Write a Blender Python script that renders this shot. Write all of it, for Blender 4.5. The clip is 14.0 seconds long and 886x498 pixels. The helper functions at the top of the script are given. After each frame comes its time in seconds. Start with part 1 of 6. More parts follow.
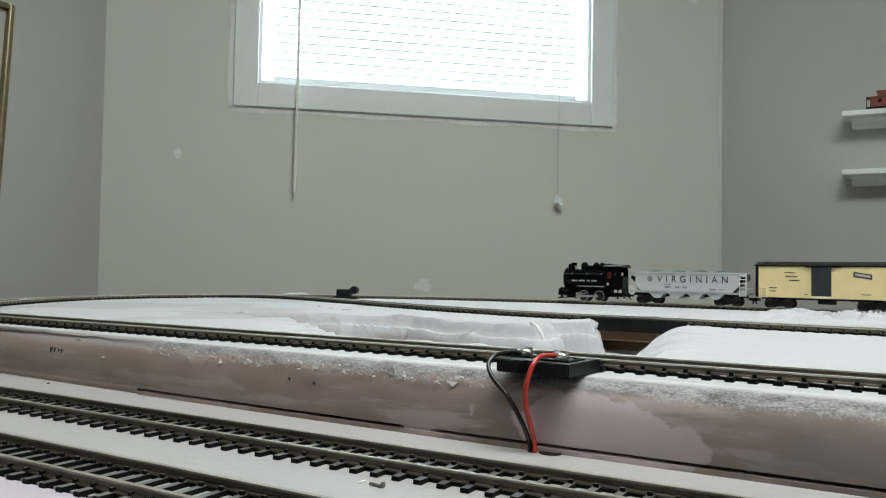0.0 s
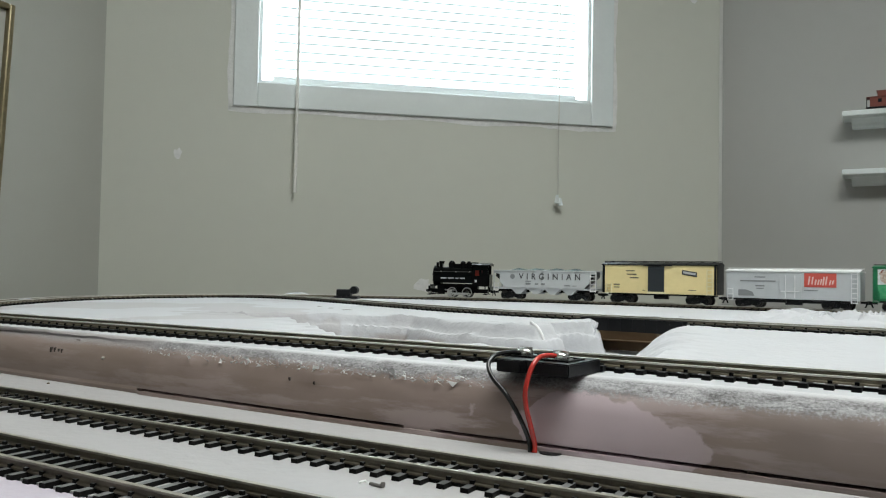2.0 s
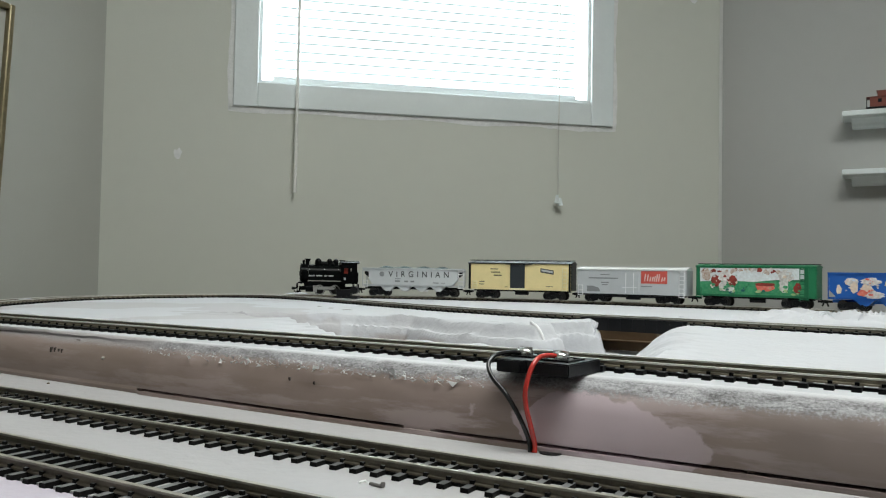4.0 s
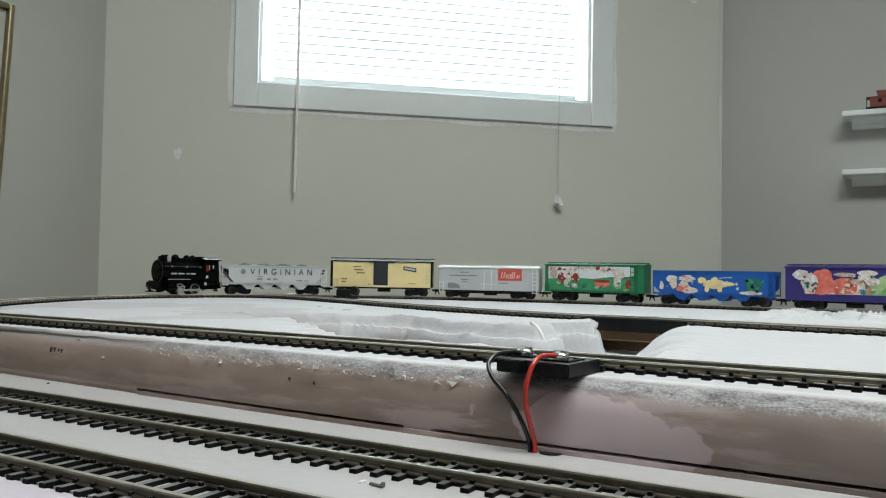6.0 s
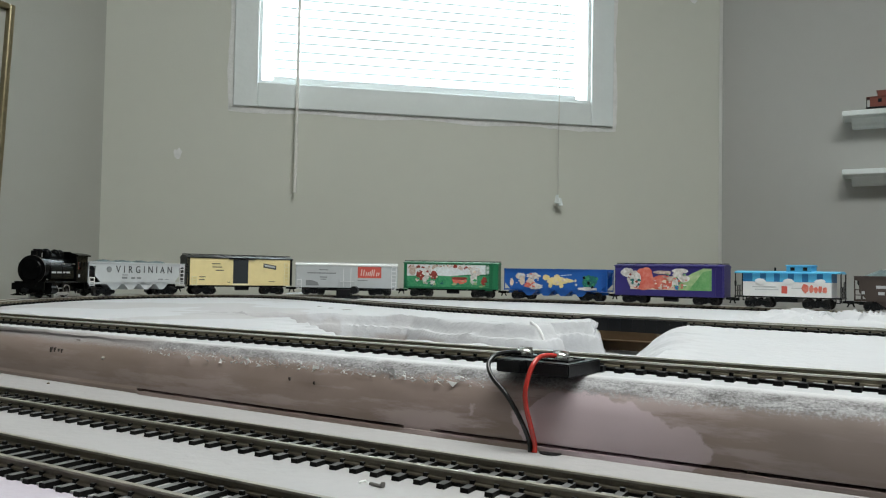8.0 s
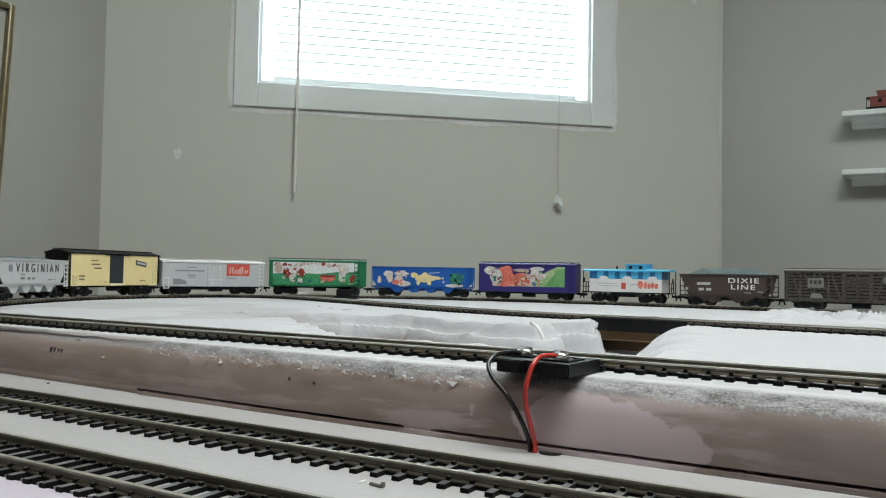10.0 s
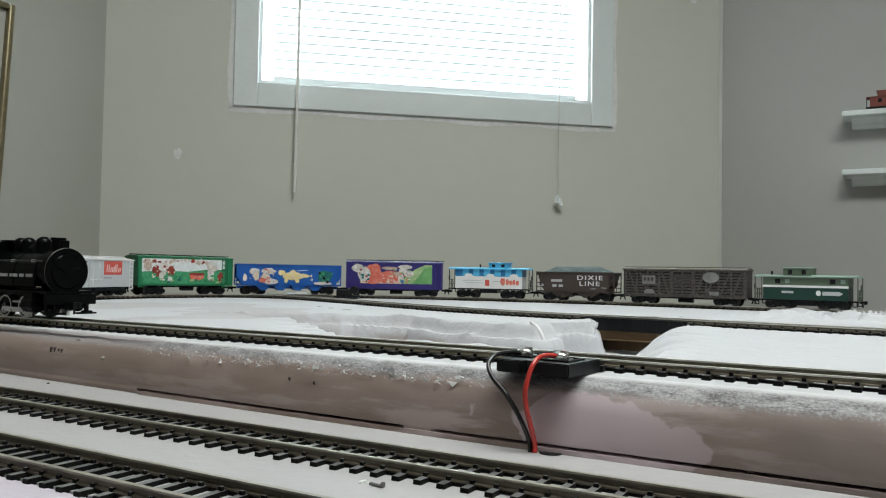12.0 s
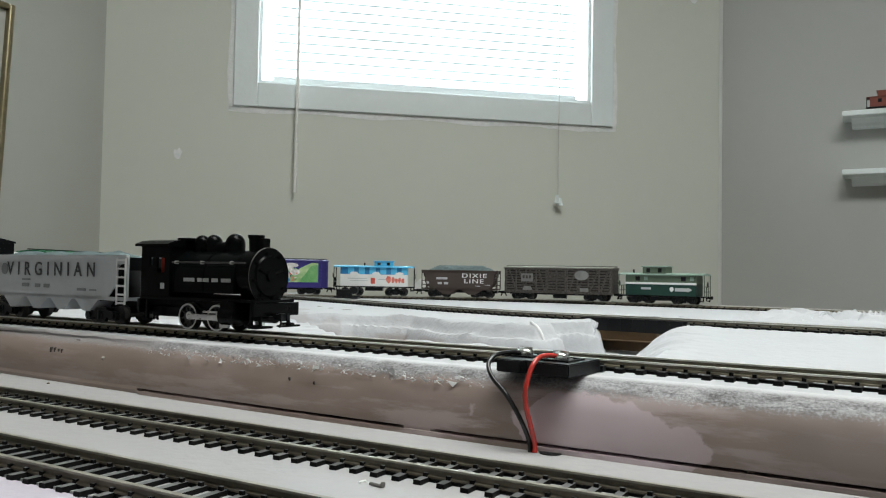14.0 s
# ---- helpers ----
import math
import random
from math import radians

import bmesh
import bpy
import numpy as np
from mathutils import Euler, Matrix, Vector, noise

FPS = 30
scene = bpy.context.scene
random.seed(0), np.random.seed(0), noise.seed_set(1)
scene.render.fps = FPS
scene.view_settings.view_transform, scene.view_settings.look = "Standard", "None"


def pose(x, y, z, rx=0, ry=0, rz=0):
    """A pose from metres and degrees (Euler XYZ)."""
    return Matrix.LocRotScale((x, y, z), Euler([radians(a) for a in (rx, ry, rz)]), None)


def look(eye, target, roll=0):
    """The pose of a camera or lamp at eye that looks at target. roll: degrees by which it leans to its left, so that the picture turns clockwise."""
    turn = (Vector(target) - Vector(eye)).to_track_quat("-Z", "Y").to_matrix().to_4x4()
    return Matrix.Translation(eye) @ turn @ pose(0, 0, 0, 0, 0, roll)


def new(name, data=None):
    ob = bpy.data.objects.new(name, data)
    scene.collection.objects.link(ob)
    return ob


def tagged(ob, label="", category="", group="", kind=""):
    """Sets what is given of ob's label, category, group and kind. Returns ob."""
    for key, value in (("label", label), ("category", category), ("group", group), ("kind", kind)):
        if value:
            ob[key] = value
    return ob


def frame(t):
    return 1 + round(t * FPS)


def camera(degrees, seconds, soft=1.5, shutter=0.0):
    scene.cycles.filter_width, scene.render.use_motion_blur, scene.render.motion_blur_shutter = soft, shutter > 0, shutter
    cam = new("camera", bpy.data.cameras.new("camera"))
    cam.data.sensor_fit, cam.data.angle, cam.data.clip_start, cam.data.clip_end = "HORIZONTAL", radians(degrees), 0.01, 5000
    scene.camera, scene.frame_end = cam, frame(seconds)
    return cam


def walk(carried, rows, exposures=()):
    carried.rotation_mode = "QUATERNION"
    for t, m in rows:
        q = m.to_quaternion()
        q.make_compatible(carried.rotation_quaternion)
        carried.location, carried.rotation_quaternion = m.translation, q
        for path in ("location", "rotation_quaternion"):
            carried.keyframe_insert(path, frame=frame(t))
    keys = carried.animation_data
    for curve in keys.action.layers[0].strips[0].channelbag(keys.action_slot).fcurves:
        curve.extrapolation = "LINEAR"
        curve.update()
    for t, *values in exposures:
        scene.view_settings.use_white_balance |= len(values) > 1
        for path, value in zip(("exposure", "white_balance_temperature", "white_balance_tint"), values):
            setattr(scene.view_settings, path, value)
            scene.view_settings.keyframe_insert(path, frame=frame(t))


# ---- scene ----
# ---- camera: stands still on the lower board ----
cam = camera(59.14, 14.0, 1.15)
EYE = Vector((0.0, 0.0, 0.961))
AIM = EYE + Vector((-0.5 * math.cos(radians(1.848)), 0.866 * math.cos(radians(1.848)), math.sin(radians(1.848))))
VIEW = look(EYE, AIM, 1.008)
walk(cam, [(0.0, VIEW), (14.0, VIEW)], [(0.0, 0.0), (12.5, 0.0), (13.2, 0.04), (14.0, 0.07)])

# ---- plan, in metres: x along the tracks, y across the table, z up ----
LOWER = 0.9008           # top of the lower board
UPPER = 0.9263          # top of the upper board, one inch of foam higher
RAIL = 0.0042           # railhead above its board
GAUGE = 0.0165
PITCH = 0.0076           # from tie to tie
WINDOW_WALL = Matrix.Translation((-1.581, 1.158, 0)) @ Matrix.Rotation(radians(41.25), 4, "Z")

# ---- light ----
world = bpy.data.worlds.new("sky")
scene.world = world
world.use_nodes = True
sky = world.node_tree.nodes.new("ShaderNodeTexSky")
sky.sky_type, sky.sun_disc, sky.sun_elevation, sky.sun_rotation = "NISHITA", False, radians(40), radians(200)
world.node_tree.nodes["Background"].inputs["Strength"].default_value = 0.10
world.node_tree.links.new(sky.outputs["Color"], world.node_tree.nodes["Background"].inputs["Color"])


def area_lamp(name, m, size_x, size_y, watts, colour):
    data = bpy.data.lights.new(name, "AREA")
    data.shape, data.size, data.size_y, data.energy, data.color = "RECTANGLE", size_x, size_y, watts, colour
    ob = new(name, data)
    ob.matrix_world = m
    return ob


LAMP_X, LAMP_Y = 0.30, 0.38
area_lamp("ceiling_light_glow", pose(LAMP_X, LAMP_Y, 2.275), 1.15, 0.55, 22.5, (0.94, 1.0, 0.955))
area_lamp("window_daylight", WINDOW_WALL @ pose(0.768, 0.115, 1.66, -90, 0, 0), 0.81, 0.46, 17.0, (0.86, 0.95, 1.0))


# ---- materials ----
def material(name, base, rough=0.6, metal=0.0, spread=0.12, scale=40.0, bump=0.0, bump_scale=200.0, other=None, amount=0.5, spec=0.5, piece=0.0):
    """A surface with a broad variation towards another colour, a fine grain and a fine relief."""
    m = bpy.data.materials.new(name)
    m.use_nodes = True
    n, l = m.node_tree.nodes, m.node_tree.links
    b = n["Principled BSDF"]
    b.inputs["Metallic"].default_value = metal
    b.inputs["Specular IOR Level"].default_value = spec
    at = n.new("ShaderNodeTexCoord")
    broad = n.new("ShaderNodeTexNoise")
    broad.inputs["Scale"].default_value, broad.inputs["Detail"].default_value, broad.inputs["Roughness"].default_value = scale, 5, 0.6
    fine = n.new("ShaderNodeTexNoise")
    fine.inputs["Scale"].default_value, fine.inputs["Detail"].default_value = scale * 9, 3
    for t in (broad, fine):
        l.new(at.outputs["Object"], t.inputs["Vector"])
    if other is None:
        other = [c * (1 - 2 * spread) for c in base]
    ramp = n.new("ShaderNodeValToRGB")
    ramp.color_ramp.elements[0].position, ramp.color_ramp.elements[1].position = 0.5 - amount * 0.4, 0.5 + amount * 0.4
    ramp.color_ramp.elements[0].color, ramp.color_ramp.elements[1].color = (*other, 1), (*base, 1)
    l.new(broad.outputs["Fac"], ramp.inputs["Fac"])
    grain = n.new("ShaderNodeMix")
    grain.data_type, grain.blend_type = "RGBA", "MULTIPLY"
    grain.inputs["Factor"].default_value = min(1.0, spread * 1.5)
    l.new(ramp.outputs["Color"], grain.inputs["A"])
    shift = n.new("ShaderNodeMapRange")
    shift.inputs["To Min"].default_value, shift.inputs["To Max"].default_value = 0.55, 1.3
    l.new(fine.outputs["Fac"], shift.inputs["Value"])
    l.new(shift.outputs["Result"], grain.inputs["B"])
    last = grain.outputs["Result"]
    if piece:
        info = n.new("ShaderNodeObjectInfo")
        hsv = n.new("ShaderNodeHueSaturation")
        spreadr = n.new("ShaderNodeMapRange")
        spreadr.inputs["To Min"].default_value, spreadr.inputs["To Max"].default_value = 1 - piece, 1 + piece
        l.new(info.outputs["Random"], spreadr.inputs["Value"])
        l.new(spreadr.outputs["Result"], hsv.inputs["Value"])
        l.new(last, hsv.inputs["Color"])
        last = hsv.outputs["Color"]
    l.new(last, b.inputs["Base Color"])
    rr = n.new("ShaderNodeMapRange")
    rr.inputs["To Min"].default_value, rr.inputs["To Max"].default_value = max(0.03, rough - 0.1), min(1.0, rough + 0.1)
    l.new(broad.outputs["Fac"], rr.inputs["Value"])
    l.new(rr.outputs["Result"], b.inputs["Roughness"])
    if bump:
        relief = n.new("ShaderNodeTexNoise")
        relief.inputs["Scale"].default_value, relief.inputs["Detail"].default_value = bump_scale, 4
        l.new(at.outputs["Object"], relief.inputs["Vector"])
        bu = n.new("ShaderNodeBump")
        bu.inputs["Strength"].default_value, bu.inputs["Distance"].default_value = 1.0, bump
        l.new(relief.outputs["Fac"], bu.inputs["Height"])
        l.new(bu.outputs["Normal"], b.inputs["Normal"])
    return m


def glow(name, colour, strength):
    m = bpy.data.materials.new(name)
    m.use_nodes = True
    n, l = m.node_tree.nodes, m.node_tree.links
    e = n.new("ShaderNodeEmission")
    e.inputs["Color"].default_value, e.inputs["Strength"].default_value = (*colour, 1), strength
    l.new(e.outputs["Emission"], n["Material Output"].inputs["Surface"])
    return m


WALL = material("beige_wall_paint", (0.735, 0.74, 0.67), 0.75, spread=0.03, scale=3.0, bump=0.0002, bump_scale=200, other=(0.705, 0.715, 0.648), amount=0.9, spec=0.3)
# Darker copy of the beige paint: the left wall's shade put into colour.
SHADED_WALL = material("shaded_beige_wall_paint", (0.50, 0.503, 0.462), 0.75, spread=0.03, scale=3.0, bump=0.0002, bump_scale=200, other=(0.47, 0.473, 0.435), amount=0.9, spec=0.3)
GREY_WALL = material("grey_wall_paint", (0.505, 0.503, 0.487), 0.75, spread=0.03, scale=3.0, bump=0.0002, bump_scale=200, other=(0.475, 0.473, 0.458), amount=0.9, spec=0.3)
CEILING = material("ceiling_paint", (0.74, 0.74, 0.71), 0.85, spread=0.03, scale=4.0, bump=0.001, bump_scale=150)
CARPET = material("floor_carpet", (0.26, 0.23, 0.20), 0.95, spread=0.15, scale=25.0, bump=0.004, bump_scale=400)
TRIM = material("white_trim_paint", (0.89, 0.945, 0.95), 0.45, spread=0.03, scale=8.0, bump=0.0003, bump_scale=90)
SMEAR = material("white_spackle", (0.95, 0.95, 0.94), 0.8, spread=0.08, scale=60.0, bump=0.0006, bump_scale=300)
BEAD = material("painted_corner_bead", (0.74, 0.74, 0.71), 0.7, spread=0.05, scale=20.0, bump=0.0003, bump_scale=150)
GOLD = material("gilt_frame", (0.30, 0.25, 0.15), 0.35, metal=0.7, spread=0.15, scale=60.0)
MAT_BOARD = material("picture_mat", (0.62, 0.63, 0.58), 0.7, spread=0.03, scale=12.0)
PICTURE = material("picture_print", (0.45, 0.47, 0.40), 0.6, spread=0.2, scale=14.0)
PINE = material("pine_wood", (0.40, 0.27, 0.15), 0.6, spread=0.15, scale=18.0, bump=0.0006, bump_scale=70)
DARK_WOOD = material("dark_brown_wood", (0.15, 0.09, 0.045), 0.7, spread=0.2, scale=40.0, bump=0.0004, bump_scale=300)
PLASTER = material("white_plaster_cloth", (0.545, 0.555, 0.585), 0.7, spread=0.04, scale=14.0, bump=0.0006, bump_scale=160, other=(0.505, 0.505, 0.535), amount=0.8)
BOARD = material("white_painted_board", (0.405, 0.395, 0.405), 0.6, spread=0.06, scale=14.0, bump=0.0003, bump_scale=220, other=(0.385, 0.374, 0.382), amount=0.6)
BARE_FOAM = material("bare_lavender_foam", (0.52, 0.475, 0.545), 0.6, spread=0.06, scale=30.0, bump=0.0003, bump_scale=400, other=(0.53, 0.485, 0.57))
RAIL_METAL = material("weathered_rail", (0.30, 0.26, 0.185), 0.5, metal=0.3, spread=0.22, scale=90.0, bump=0.00008, bump_scale=900)
# Weathered rail again, darker: the shade on its sides put into the colour.
DARK_RAIL = material("shaded_weathered_rail", (0.19, 0.165, 0.125), 0.5, metal=0.3, spread=0.22, scale=90.0, bump=0.00008, bump_scale=900)
DULL_TOP = material("dull_railhead", (0.40, 0.38, 0.32), 0.5, metal=0.35, spread=0.2, scale=120.0)
# Near-white so that the head's reflected line of light is in the colour.
RAIL_TOP = material("glinting_railhead", (0.86, 0.84, 0.78), 0.42, metal=0.35, spread=0.12, scale=120.0)
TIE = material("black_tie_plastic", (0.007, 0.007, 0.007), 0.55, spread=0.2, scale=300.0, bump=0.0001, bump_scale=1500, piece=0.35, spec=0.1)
FAINT_SHEEN_TIE_TOP = material("faint_sheen_tie_top", (0.035, 0.036, 0.036), 0.4, spread=0.25, scale=300.0, piece=0.4)
SHEEN_TIE_TOP = material("sheen_tie_top", (0.15, 0.152, 0.155), 0.4, spread=0.25, scale=300.0, piece=0.35)
BLACK = material("black_plastic", (0.007, 0.0075, 0.009), 0.42, spec=0.25, spread=0.15, scale=120.0, bump=0.00005, bump_scale=1200)
SCREW = material("bright_screw_metal", (0.72, 0.72, 0.70), 0.25, metal=1.0, spread=0.1, scale=400.0)
RED_WIRE = material("red_wire_insulation", (0.55, 0.045, 0.035), 0.2, spread=0.08, scale=200.0)
BLACK_WIRE = material("black_wire_insulation", (0.010, 0.010, 0.011), 0.2, spread=0.08, scale=200.0)


def foam_face_material():
    """Pink foam edge: mauve with brown-grey stains and a smeared white crust along the worn top edge."""
    m = material("pink_foam_edge", (0.415, 0.325, 0.305), 0.45, spread=0.14, scale=11.0, other=(0.28, 0.213, 0.185), amount=0.55, bump=0.00012, bump_scale=300)
    n, l = m.node_tree.nodes, m.node_tree.links
    b = n["Principled BSDF"]
    base = b.inputs["Base Color"].links[0].from_socket
    at = n.new("ShaderNodeTexCoord")
    # long smears drawn along the board, and a few pale pink scrapes
    for where, lo, hi, colour, stretch in (((1.0, 1.0, 1.0), 0.51, 0.61, (0.26, 0.195, 0.172, 1), (9, 9, 90)), ((3.0, 2.0, 5.0), 0.53, 0.60, (0.50, 0.41, 0.41, 1), (12, 12, 80))):
        mp = n.new("ShaderNodeMapping")
        mp.inputs["Scale"].default_value, mp.inputs["Location"].default_value = stretch, where
        l.new(at.outputs["Object"], mp.inputs["Vector"])
        sm = n.new("ShaderNodeTexNoise")
        sm.inputs["Scale"].default_value, sm.inputs["Detail"].default_value, sm.inputs["Roughness"].default_value = 1.0, 7, 0.65
        l.new(mp.outputs["Vector"], sm.inputs["Vector"])
        rg = n.new("ShaderNodeMapRange")
        rg.inputs["From Min"].default_value, rg.inputs["From Max"].default_value, rg.inputs["To Max"].default_value = lo, hi, 0.75
        l.new(sm.outputs["Fac"], rg.inputs["Value"])
        mx = n.new("ShaderNodeMix")
        mx.data_type = "RGBA"
        mx.inputs["B"].default_value = colour
        l.new(rg.outputs["Result"], mx.inputs["Factor"])
        l.new(base, mx.inputs["A"])
        base = mx.outputs["Result"]
    split = n.new("ShaderNodeSeparateXYZ")
    l.new(at.outputs["Object"], split.inputs["Vector"])
    # one large pale scrape where the foam was wiped
    far = n.new("ShaderNodeVectorMath")
    far.operation = "DISTANCE"
    flat = n.new("ShaderNodeMapping")
    flat.inputs["Scale"].default_value = (24.0, 0.0, 95.0)
    l.new(at.outputs["Object"], flat.inputs["Vector"])
    l.new(flat.outputs["Vector"], far.inputs[0])
    far.inputs[1].default_value = (-0.092 * 24, 0.0, (LOWER + 0.0085) * 95)
    rag = n.new("ShaderNodeTexNoise")
    rag.inputs["Scale"].default_value, rag.inputs["Detail"].default_value = 48, 7
    l.new(at.outputs["Object"], rag.inputs["Vector"])
    edge_ = n.new("ShaderNodeMath")
    edge_.operation = "MULTIPLY_ADD"
    edge_.inputs[1].default_value = 1.9
    l.new(rag.outputs["Fac"], edge_.inputs[0])
    l.new(far.outputs["Value"], edge_.inputs[2])
    wipe = n.new("ShaderNodeMapRange")
    wipe.inputs["From Min"].default_value, wipe.inputs["From Max"].default_value, wipe.inputs["To Min"].default_value, wipe.inputs["To Max"].default_value = 1.90, 1.95, 0.9, 0.0
    l.new(edge_.outputs[0], wipe.inputs["Value"])
    mx = n.new("ShaderNodeMix")
    mx.data_type = "RGBA"
    mx.inputs["B"].default_value = (0.60, 0.495, 0.535, 1)
    l.new(wipe.outputs["Result"], mx.inputs["Factor"])
    l.new(base, mx.inputs["A"])
    base = mx.outputs["Result"]
    # browner towards the board's far half
    st = n.new("ShaderNodeMapRange")
    st.inputs["From Min"].default_value, st.inputs["From Max"].default_value, st.inputs["To Min"].default_value, st.inputs["To Max"].default_value = -0.34, -0.12, 0.55, 0.0
    l.new(split.outputs["X"], st.inputs["Value"])
    mx = n.new("ShaderNodeMix")
    mx.data_type = "RGBA"
    mx.inputs["B"].default_value = (0.31, 0.238, 0.198, 1)
    l.new(st.outputs["Result"], mx.inputs["Factor"])
    l.new(base, mx.inputs["A"])
    base = mx.outputs["Result"]
    # and darker brown towards the near end
    st = n.new("ShaderNodeMapRange")
    st.inputs["From Min"].default_value, st.inputs["From Max"].default_value, st.inputs["To Min"].default_value, st.inputs["To Max"].default_value = -0.075, -0.020, 0.0, 0.72
    l.new(split.outputs["X"], st.inputs["Value"])
    mx = n.new("ShaderNodeMix")
    mx.data_type = "RGBA"
    mx.inputs["B"].default_value = (0.235, 0.19, 0.178, 1)
    l.new(st.outputs["Result"], mx.inputs["Factor"])
    l.new(base, mx.inputs["A"])
    base = mx.outputs["Result"]
    edge = n.new("ShaderNodeTexNoise")
    edge.inputs["Scale"].default_value, edge.inputs["Detail"].default_value = 28, 6
    l.new(at.outputs["Object"], edge.inputs["Vector"])
    speck = n.new("ShaderNodeTexNoise")
    speck.inputs["Scale"].default_value, speck.inputs["Detail"].default_value = 1000, 4
    l.new(at.outputs["Object"], speck.inputs["Vector"])
    def calc(op, a, bb):
        k = n.new("ShaderNodeMath")
        k.operation = op
        for i, v in enumerate((a, bb)):
            if isinstance(v, (int, float)):
                k.inputs[i].default_value = v
            else:
                l.new(v, k.inputs[i])
        return k.outputs[0]
    # crust above a ragged line a few millimetres under the top
    h = calc("ADD", split.outputs["Z"], calc("MULTIPLY", calc("SUBTRACT", edge.outputs["Fac"], 0.5), 0.006))
    h = calc("ADD", h, calc("MULTIPLY", calc("SUBTRACT", speck.outputs["Fac"], 0.5), 0.005))
    crust = n.new("ShaderNodeMapRange")
    crust.inputs["From Min"].default_value, crust.inputs["From Max"].default_value = UPPER - 0.0058, UPPER - 0.0036
    l.new(h, crust.inputs["Value"])
    mix = n.new("ShaderNodeMix")
    mix.data_type = "RGBA"
    # the crust: gritty grey, clean plaster at the very top
    grit = n.new("ShaderNodeValToRGB")
    grit.color_ramp.elements[0].position, grit.color_ramp.elements[1].position = 0.38, 0.60
    grit.color_ramp.elements[0].color, grit.color_ramp.elements[1].color = (0.10, 0.092, 0.095, 1), (0.47, 0.46, 0.48, 1)
    coarse = n.new("ShaderNodeTexNoise")
    coarse.inputs["Scale"].default_value, coarse.inputs["Detail"].default_value, coarse.inputs["Roughness"].default_value = 240, 8, 0.75
    drawn = n.new("ShaderNodeMapping")
    drawn.inputs["Scale"].default_value = (0.42, 1.0, 1.0)
    l.new(at.outputs["Object"], drawn.inputs["Vector"])
    l.new(drawn.outputs["Vector"], coarse.inputs["Vector"])
    l.new(calc("ADD", calc("MULTIPLY", speck.outputs["Fac"], 0.35), calc("MULTIPLY", coarse.outputs["Fac"], 0.65)), grit.inputs["Fac"])
    rough_ = n.new("ShaderNodeBump")
    rough_.inputs["Distance"].default_value = 0.0009
    l.new(crust.outputs["Result"], rough_.inputs["Strength"])
    l.new(coarse.outputs["Fac"], rough_.inputs["Height"])
    l.new(rough_.outputs["Normal"], b.inputs["Normal"])
    clean = n.new("ShaderNodeMapRange")
    clean.inputs["From Min"].default_value, clean.inputs["From Max"].default_value = UPPER - 0.0009, UPPER - 0.0002
    l.new(split.outputs["Z"], clean.inputs["Value"])
    top = n.new("ShaderNodeMix")
    top.data_type = "RGBA"
    top.inputs["B"].default_value = (0.62, 0.615, 0.64, 1)
    l.new(clean.outputs["Result"], top.inputs["Factor"])
    l.new(grit.outputs["Color"], top.inputs["A"])
    # past the seam the edge is smooth; its grey-lavender window sheen is painted in
    past = n.new("ShaderNodeMapRange")
    past.inputs["From Min"].default_value, past.inputs["From Max"].default_value, past.inputs["To Min"].default_value, past.inputs["To Max"].default_value = -0.322, -0.305, 0.9, 0.0
    l.new(split.outputs["X"], past.inputs["Value"])
    smooth_ = n.new("ShaderNodeMix")
    smooth_.data_type = "RGBA"
    smooth_.inputs["B"].default_value = (0.40, 0.37, 0.375, 1)
    l.new(past.outputs["Result"], smooth_.inputs["Factor"])
    l.new(top.outputs["Result"], smooth_.inputs["A"])
    l.new(smooth_.outputs["Result"], mix.inputs["B"])
    l.new(crust.outputs["Result"], mix.inputs["Factor"])
    l.new(base, mix.inputs["A"])
    l.new(mix.outputs["Result"], b.inputs["Base Color"])
    return m


FOAM = foam_face_material()


